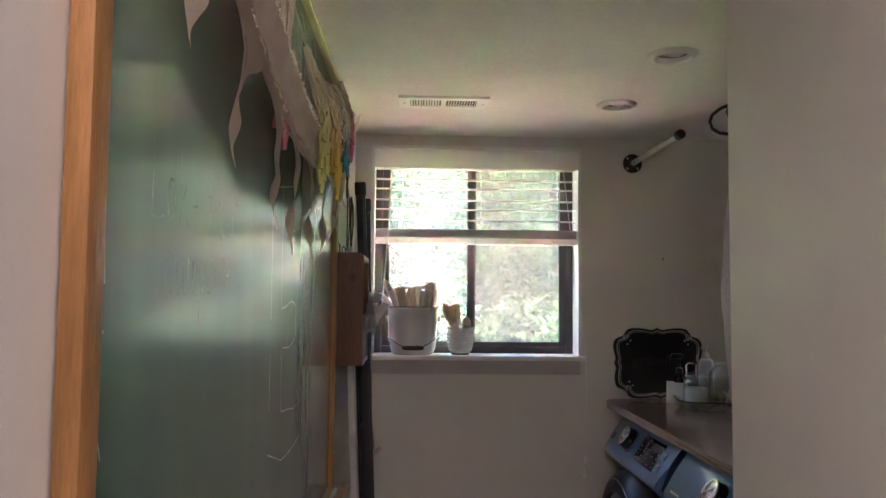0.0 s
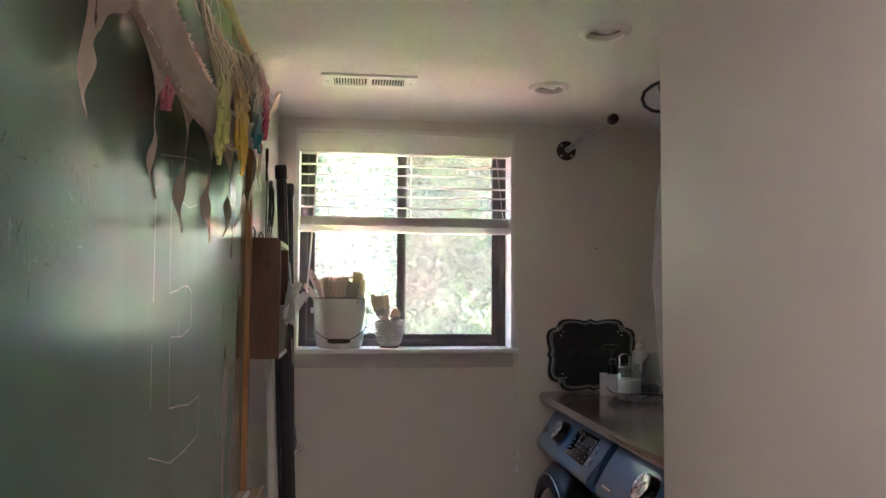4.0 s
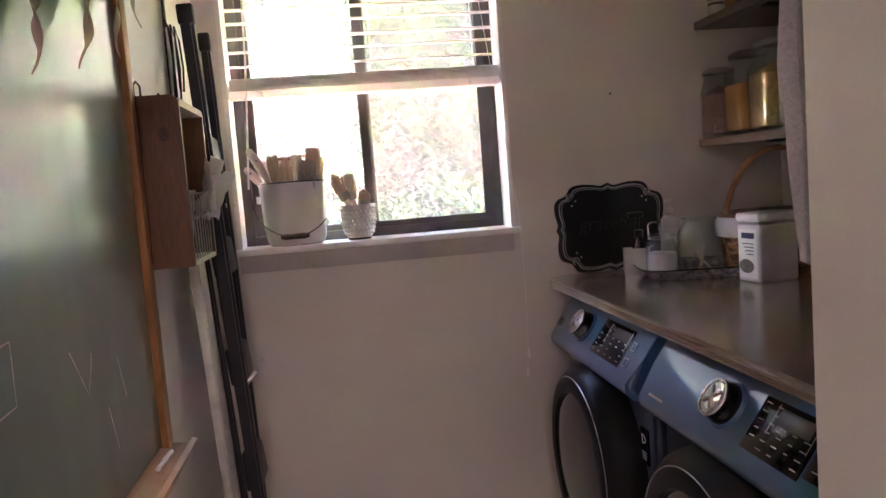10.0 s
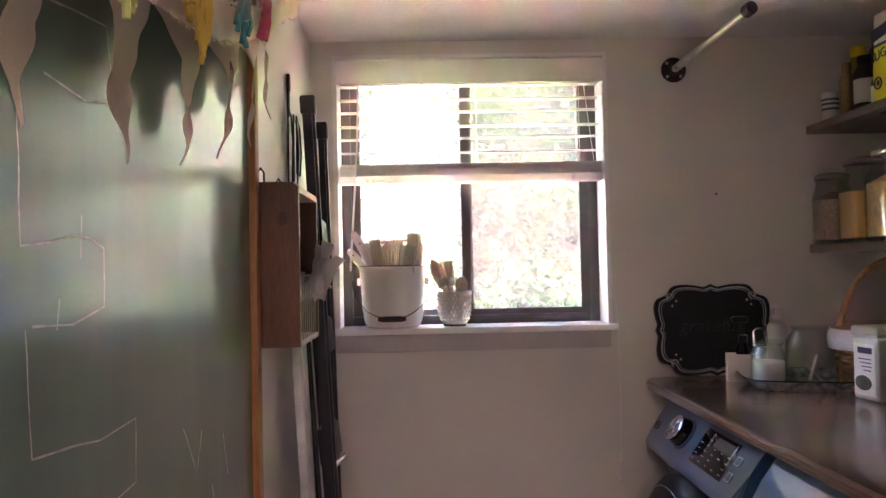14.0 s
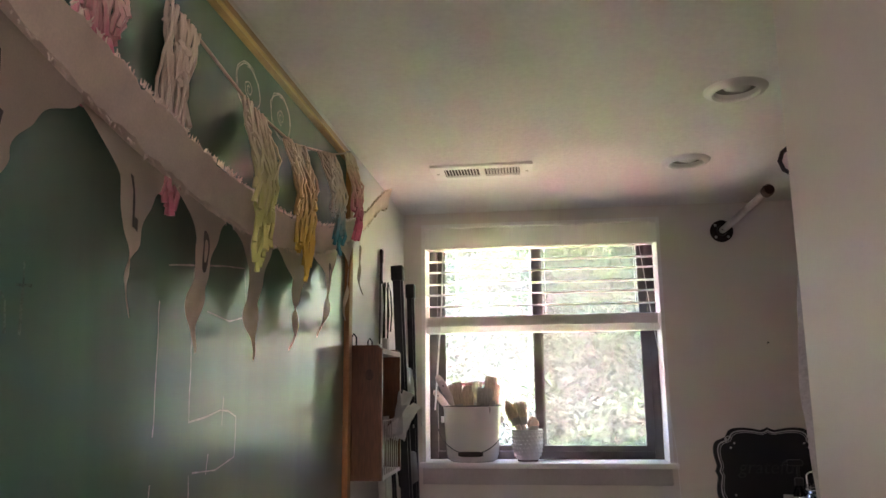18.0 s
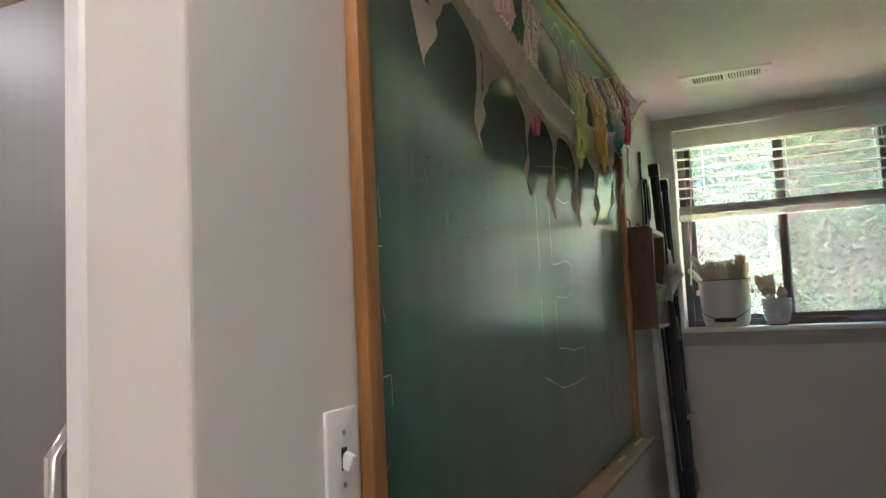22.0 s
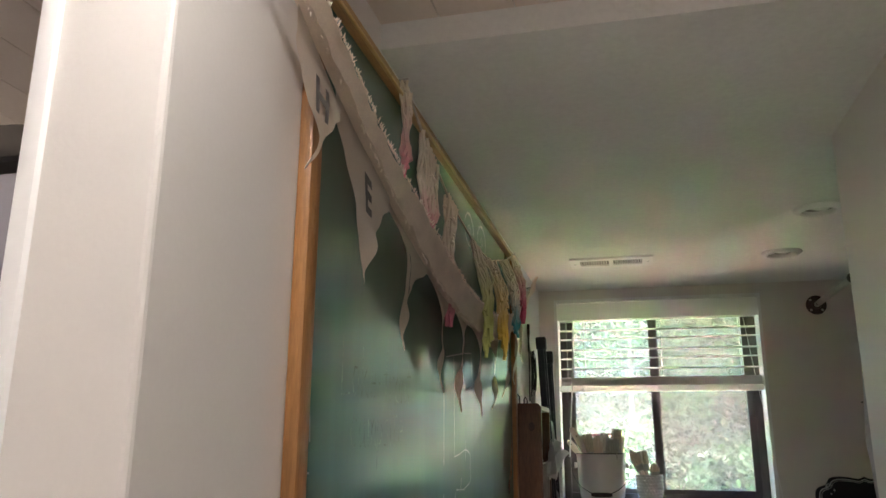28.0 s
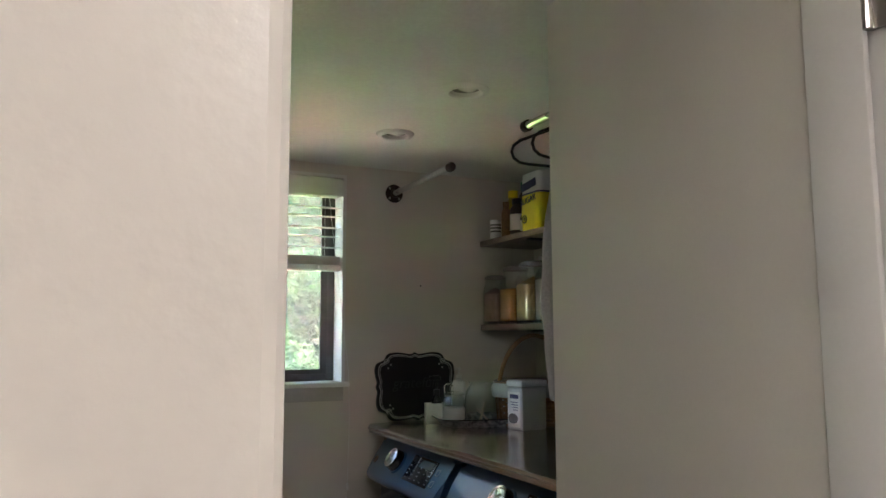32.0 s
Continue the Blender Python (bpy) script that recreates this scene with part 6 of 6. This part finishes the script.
bot = thing("pump_bottle", "black pump bottle standing in the white box", "pump bottle", at=(1.365, -0.110, CT + 0.002))
part("body", lathe([(0, 0), (0.021, 0.0), (0.022, 0.09), (0.012, 0.112), (0.010, 0.118), (0, 0.118)], seg=20), M_GLOSSBLACK, bot)
part("collar", lathe([(0.0140, 0.116), (0.0140, 0.140), (0.005, 0.143), (0.005, 0.182), (0.0, 0.182)], seg=20), M_BLACK, bot, "ribbed black collar and stem")
part("pump_head", slab(-0.034, 0.016, -0.012, 0.012, 0.180, 0.200, 0.006, 3), M_BLACK, bot, "flat black pump head")
part("nozzle", tube([(-0.030, 0, 0.190), (-0.042, 0, 0.188), (-0.046, 0, 0.180)], 0.004, 8), M_BLACK, bot, "short black nozzle")
sp = thing("soap_dispenser", "white plastic pump bottle beside the blackboard sign", "pump bottle", at=(1.498, -0.060, CT))
part("bottle", lathe([(0, 0), (0.030, 0.0), (0.032, 0.006), (0.032, 0.150), (0.026, 0.172), (0.012, 0.180), (0.012, 0.188), (0, 0.188)], seg=28), M_TIN, sp)
part("pump", lathe([(0.013, 0.186), (0.013, 0.200), (0.004, 0.202), (0.004, 0.222), (0.009, 0.224), (0.009, 0.232), (0, 0.233)], seg=18), M_TRIM, sp, "white pump head")
part("spout", tube([(0, 0, 0.228), (-0.020, -0.012, 0.228), (-0.026, -0.016, 0.220)], 0.0035, 8), M_TRIM, sp, "bent spout")

# wicker basket with a tall handle and cloth liner
bk = thing("wicker_basket", "honey-brown wicker basket with tall handle and cloth liner", "basket", at=(1.720, -0.345, CT))
for r_ in range(13):
    rr = 0.150 + 0.0016 * r_
    part("weave", tube([(rr * math.cos(a) * 1.05, rr * math.sin(a) * 0.82, 0.008 + 0.0135 * r_ + 0.003 * math.sin(a * 14 + r_ * math.pi)) for a in (2 * math.pi * k / 56 for k in range(56))], 0.0066, 5, closed=True), M_WICKER, bk)
part("base", lathe([(0, 0.002), (0.150, 0.002), (0.150, 0.010), (0, 0.010)], seg=36, sx=1.05, sy=0.82), M_WICKER, bk)
for k in range(14):
    a = 2 * math.pi * k / 14
    part("stake", tube([(0.158 * math.cos(a) * 1.05, 0.158 * math.sin(a) * 0.82, 0.0), (0.172 * math.cos(a) * 1.05, 0.172 * math.sin(a) * 0.82, 0.18)], 0.004, 5), M_WICKER, bk)
part("handle", tube([(0.178 * math.cos(a), 0.0, 0.13 + 0.245 * math.sin(a)) for a in (math.pi * k / 24 for k in range(25))], 0.0095, 10), M_WICKER, bk, "arched wrapped handle")
part("lid", lathe([(0, 0.196), (0.165, 0.190), (0.180, 0.184), (0.178, 0.176), (0, 0.176)], seg=40, sx=1.05, sy=0.82), M_WALNUT, bk, "dark wooden lid")
part("liner", lathe([(0.176, 0.180), (0.186, 0.166), (0.187, 0.140), (0.183, 0.120), (0.180, 0.120), (0.180, 0.165)], seg=48, sx=1.05, sy=0.82), M_CLOTH, bk, "pale checked cloth liner")

tn = thing("laundry_tin", "white printed metal tin with hinged lid on the worktop", "tin", at=(1.597, -0.478, CT))
part("can", slab(-0.064, 0.062, -0.050, 0.050, 0.0, 0.166, 0.008, 3), M_TIN, tn)
part("lid", slab(-0.068, 0.068, -0.052, 0.052, 0.171, 0.196, 0.008, 3), M_TIN, tn, "white tin lid")
part("seam", slab(-0.067, 0.067, -0.051, 0.051, 0.168, 0.172), M_SILVER, tn, "dark lid seam")
lab = part("label_panel", slab(-0.0672, -0.0662, -0.040, 0.040, 0.012, 0.150), M_PAPER, tn, "printed label side")
for k in range(4):
    part("print_line", slab(-0.0680, -0.0672, -0.026, 0.022 - 0.006 * k, 0.108 - 0.010 * k, 0.1105 - 0.010 * k), M_NAVY, lab, "small printed line", smooth=0)
part("print_word", slab(-0.0680, -0.0672, -0.030, 0.024, 0.124, 0.140, 0.0003), M_NAVY, lab, "dark script brand bar", smooth=0)
part("print_picture", turned(lathe([(0, 0.001), (0.014, 0.001), (0.020, 0.0)], seg=16, sy=1.6), pose(-0.0672, 0.006, 0.045, 0, -90, 0)), M_INK, lab, "grey printed figure shape")
tn.rotation_euler = (0, 0, radians(7))
dk = thing("dark_box", "low dark box behind the tin", "box", at=(1.735, -0.62, CT))
part("carton", slab(-0.05, 0.05, -0.06, 0.06, 0.0, 0.085, 0.003), M_SOIL, dk)

# ---------------------------------------------------------------- shelves on the side wall
SX = 1.644
for nm, zt in (("upper", 1.850), ("lower", 1.455)):
    sh = thing("wall_shelf", "grey-brown wooden wall shelf on iron brackets", "shelf", "wall shelves", at=(SX, -0.8, zt))
    part("board", slab(0.0, ROOM_X - SX - 0.001, -0.92, 0.799, -0.026, 0.0, 0.002), M_SHELF, sh)
    for yy in (0.42, -0.35):
        br = part("bracket", slab(0.03, ROOM_X - SX - 0.002, yy - 0.02, yy + 0.02, -0.034, -0.0265, 0.001), M_BLACK, sh, "flat iron bracket")
        part("bracket_plate", slab(ROOM_X - SX - 0.008, ROOM_X - SX - 0.001, yy - 0.02, yy + 0.02, -0.18, -0.034, 0.001), M_BLACK, br, "iron wall plate")
LZ, UZ = 1.4555, 1.8505
M_ZLID = material("dull_zinc_lid", (0.30, 0.28, 0.26), 0.45, 0.8, vary=0.2, scale=20)
clip_jar(1.690, -0.066, LZ, 0.060, 0.228, "squat glass jar of dark red beans", M_BEANS, 0.170, M_ZLID, 0.0, "food jars", 0.80, False)
clip_jar(1.722, -0.194, LZ, 0.066, 0.262, "square glass jar of orange lentils", M_LENTIL, 0.155, M_ZLID, 2.0, "food jars", 0.70, False)
clip_jar(1.728, -0.338, LZ, 0.070, 0.272, "square glass jar full of pasta", M_OATS, 0.205, M_ZLID, 2.0, "food jars", 0.70, False)
clip_jar(1.730, -0.490, LZ, 0.070, 0.290, "square glass jar of pale grain with white lid", M_BRISTLE, 0.205, M_TRIM, 2.0, "food jars", 0.70, False)
clip_jar(1.868, -0.26, LZ, 0.055, 0.25, "dark lidded glass jar at the back of the shelf", M_SOIL, 0.12, M_BLACK, 0.0, "food jars", 0.7, False)
can = thing("food_can", "small white printed can on the top shelf", "can", at=(1.672, -0.105, UZ))
part("body", lathe([(0, 0), (0.024, 0), (0.025, 0.002), (0.025, 0.086), (0.024, 0.088), (0, 0.088)], seg=28), M_TIN, can)
for zz in (0.0015, 0.0865):
    part("rim", tube([(0.0252 * math.cos(a), 0.0252 * math.sin(a), zz) for a in (2 * math.pi * k / 28 for k in range(28))], 0.0014, 5, closed=True), M_STEEL, can, "steel rim")
for k, (zz, w_) in enumerate(((0.060, 0.018), (0.046, 0.024), (0.030, 0.014))):
    part("print_bar", lathe([(0.0254, zz), (0.0254, zz + 0.008)], seg=28), M_INK, can, "dark printed band", smooth=0)


def bottle(x, y, r, h, body, cap, label_m, label, capm=0.14):
    b = thing("spice_bottle", label, "bottle", "bottles on the top shelf", at=(x, y, UZ))
    part("body", lathe([(0, 0), (r * 0.94, 0), (r, 0.004), (r, h * 0.68), (r * 0.85, h * 0.76), (r * 0.62, h * 0.83), (r * 0.62, h * 0.87), (0, h * 0.87)], seg=28), body, b)
    part("cap", lathe([(r * 0.68, h * 0.85), (r * 0.70, h * 0.99), (r * 0.6, h), (0, h)], seg=24), cap, b, "screw cap")
    if label_m:
        part("label_band", lathe([(r + 0.0006, h * 0.16), (r + 0.0006, h * 0.58)], seg=28), label_m, b, "printed paper label")
    return b


bottle(1.702, -0.150, 0.021, 0.17, M_TAN, M_TAN, None, "slim tan spice bottle")
bottle(1.722, -0.218, 0.034, 0.175, M_SOIL, M_BLACK, M_PAPER, "dark spice jar with white label")
bottle(1.768, -0.105, 0.034, 0.235, M_OLIVE, M_YELLOW, M_TAN, "dark bottle with yellow collar")
bottle(1.790, -0.185, 0.036, 0.265, M_SOIL, M_GREENLID, M_PAPER, "olive oil bottle with green cap")
bottle(1.780, -0.275, 0.030, 0.215, M_PINKISH, M_PAPER, None, "pale pink bottle with white cap")
bottle(1.722, -0.283, 0.021, 0.115, M_SOIL, M_BLACK, M_PAPER, "tiny dark extract bottle with white label")

# bag of sugar
bag = thing("sugar_bag", "yellow and white paper bag of sugar on the top shelf", "bag", at=(1.718, -0.405, UZ))


def bag_block(z_lo, z_hi, grow):
    bm = bmesh.new()
    rings = []
    n = 8
    for i in range(n + 1):
        s = i / n
        z = z_lo + (z_hi - z_lo) * s
        tot = z / 0.255
        puff = 1 + 0.05 * math.sin(tot * 5) - 0.35 * max(0, tot - 0.86)
        ring = []
        for k in range(28):
            a = 2 * math.pi * k / 28
            c, s_ = math.cos(a), math.sin(a)
            f = 1 / (abs(c) ** 7 + abs(s_) ** 7) ** (1 / 7)
            wob = 1 + 0.015 * math.sin(a * 5 + tot * 9) + 0.01 * math.sin(a * 9)
            ring.append(bm.verts.new(((0.048 * puff * wob + grow) * f * c, (0.075 * (1 + 0.03 * math.sin(tot * 4)) * wob + grow) * f * s_, z)))
        rings.append(ring)
    for a, b in zip(rings, rings[1:]):
        for k in range(28):
            bm.faces.new((a[k], a[(k + 1) % 28], b[(k + 1) % 28], b[k]))
    bm.faces.new(rings[-1])
    bm.faces.new(rings[0][::-1])
    return bm


part("lower_bag", bag_block(0.0, 0.165, 0.0), M_YELLOW, bag, "bright yellow printed paper", smooth=50)
part("upper_bag", bag_block(0.1652, 0.255, 0.0), M_PAPER, bag, "white folded paper top", smooth=50)
part("stripe", bag_block(0.160, 0.168, 0.0008), M_NAVY, bag, "navy stripe", smooth=50)
text_mesh("SUGAR", 0.038, M_NAVY, Matrix.Translation((-0.0525, 0.005, 0.135)) @ FACE_NX @ Matrix.Rotation(radians(7), 4, "Z"), bag, "printed_word", 0.0008, "navy lettering")
part("brand_bar", turned(slab(-0.001, 0.001, -0.058, 0.058, -0.017, 0.017, 0.0004), pose(-0.0515, 0, 0.200, -7, 0, 0)), M_NAVY, bag, "navy brand bar", smooth=0)
part("round_seal", turned(tube([(0.016 * math.cos(a), 0.016 * math.sin(a), 0) for a in (2 * math.pi * k / 24 for k in range(24))], 0.0022, 5, closed=True), pose(-0.0525, 0.035, 0.055, 0, 90, 0)), M_NAVY, bag, "round navy seal")
for k in range(2):
    part("seal_bar", slab(-0.0535, -0.0515, 0.029 + 0.007 * k, 0.033 + 0.007 * k, 0.048, 0.062), M_NAVY, bag, "navy seal figure", smooth=0)

# ---------------------------------------------------------------- kitchen beyond the wall end
fr = thing("refrigerator", "grey steel refrigerator beyond the end of the wall", "refrigerator", at=(-0.63, -2.46, 0))
part("cabinet", slab(-0.40, 0.45, -0.30, 0.36, 0.02, 1.783, 0.01), M_FRIDGE, fr)
bm = slab(-0.398, 0.448, -0.378, -0.306, 0.70, 1.783, 0.0)
bmesh.ops.bevel(bm, geom=bm.edges[:], offset=0.022, segments=4, affect="EDGES")
d_ = part("door", bm, M_FRIDGE, fr, "brushed steel upper door")
part("handle", tube([(0.36, -0.39, 0.80), (0.36, -0.425, 0.84), (0.36, -0.425, 1.20), (0.36, -0.39, 1.24)], 0.011, 10), M_CHROME, d_, "steel bar handle")
part("drawer", slab(-0.398, 0.448, -0.378, -0.306, 0.08, 0.69, 0.02), M_FRIDGE, fr, "brushed steel freezer drawer")
part("hinge_cover", slab(0.36, 0.44, -0.36, -0.26, 1.783, 1.800, 0.004), M_DARK, fr, "dark hinge cover")
for fx_ in (-0.35, 0.40):
    part("foot", lathe([(0, 0), (0.025, 0), (0.025, 0.021), (0, 0.021)], fx_, 0.3, 0, 12), M_BLACK, fr, "black foot")
M_BOWL = material("dark_metal", (0.16, 0.15, 0.14), 0.35, 0.9, vary=0.2, scale=20)
bowl = thing("metal_bowl", "wide dark metal bowl on top of the refrigerator", "bowl", at=(-0.335, -2.66, 1.784))
part("body", lathe([(0, 0.0), (0.08, 0.0), (0.085, 0.008), (0.135, 0.032), (0.155, 0.056), (0.166, 0.060), (0.164, 0.054), (0.140, 0.030), (0.0, 0.012)], seg=40), M_BOWL, bowl)
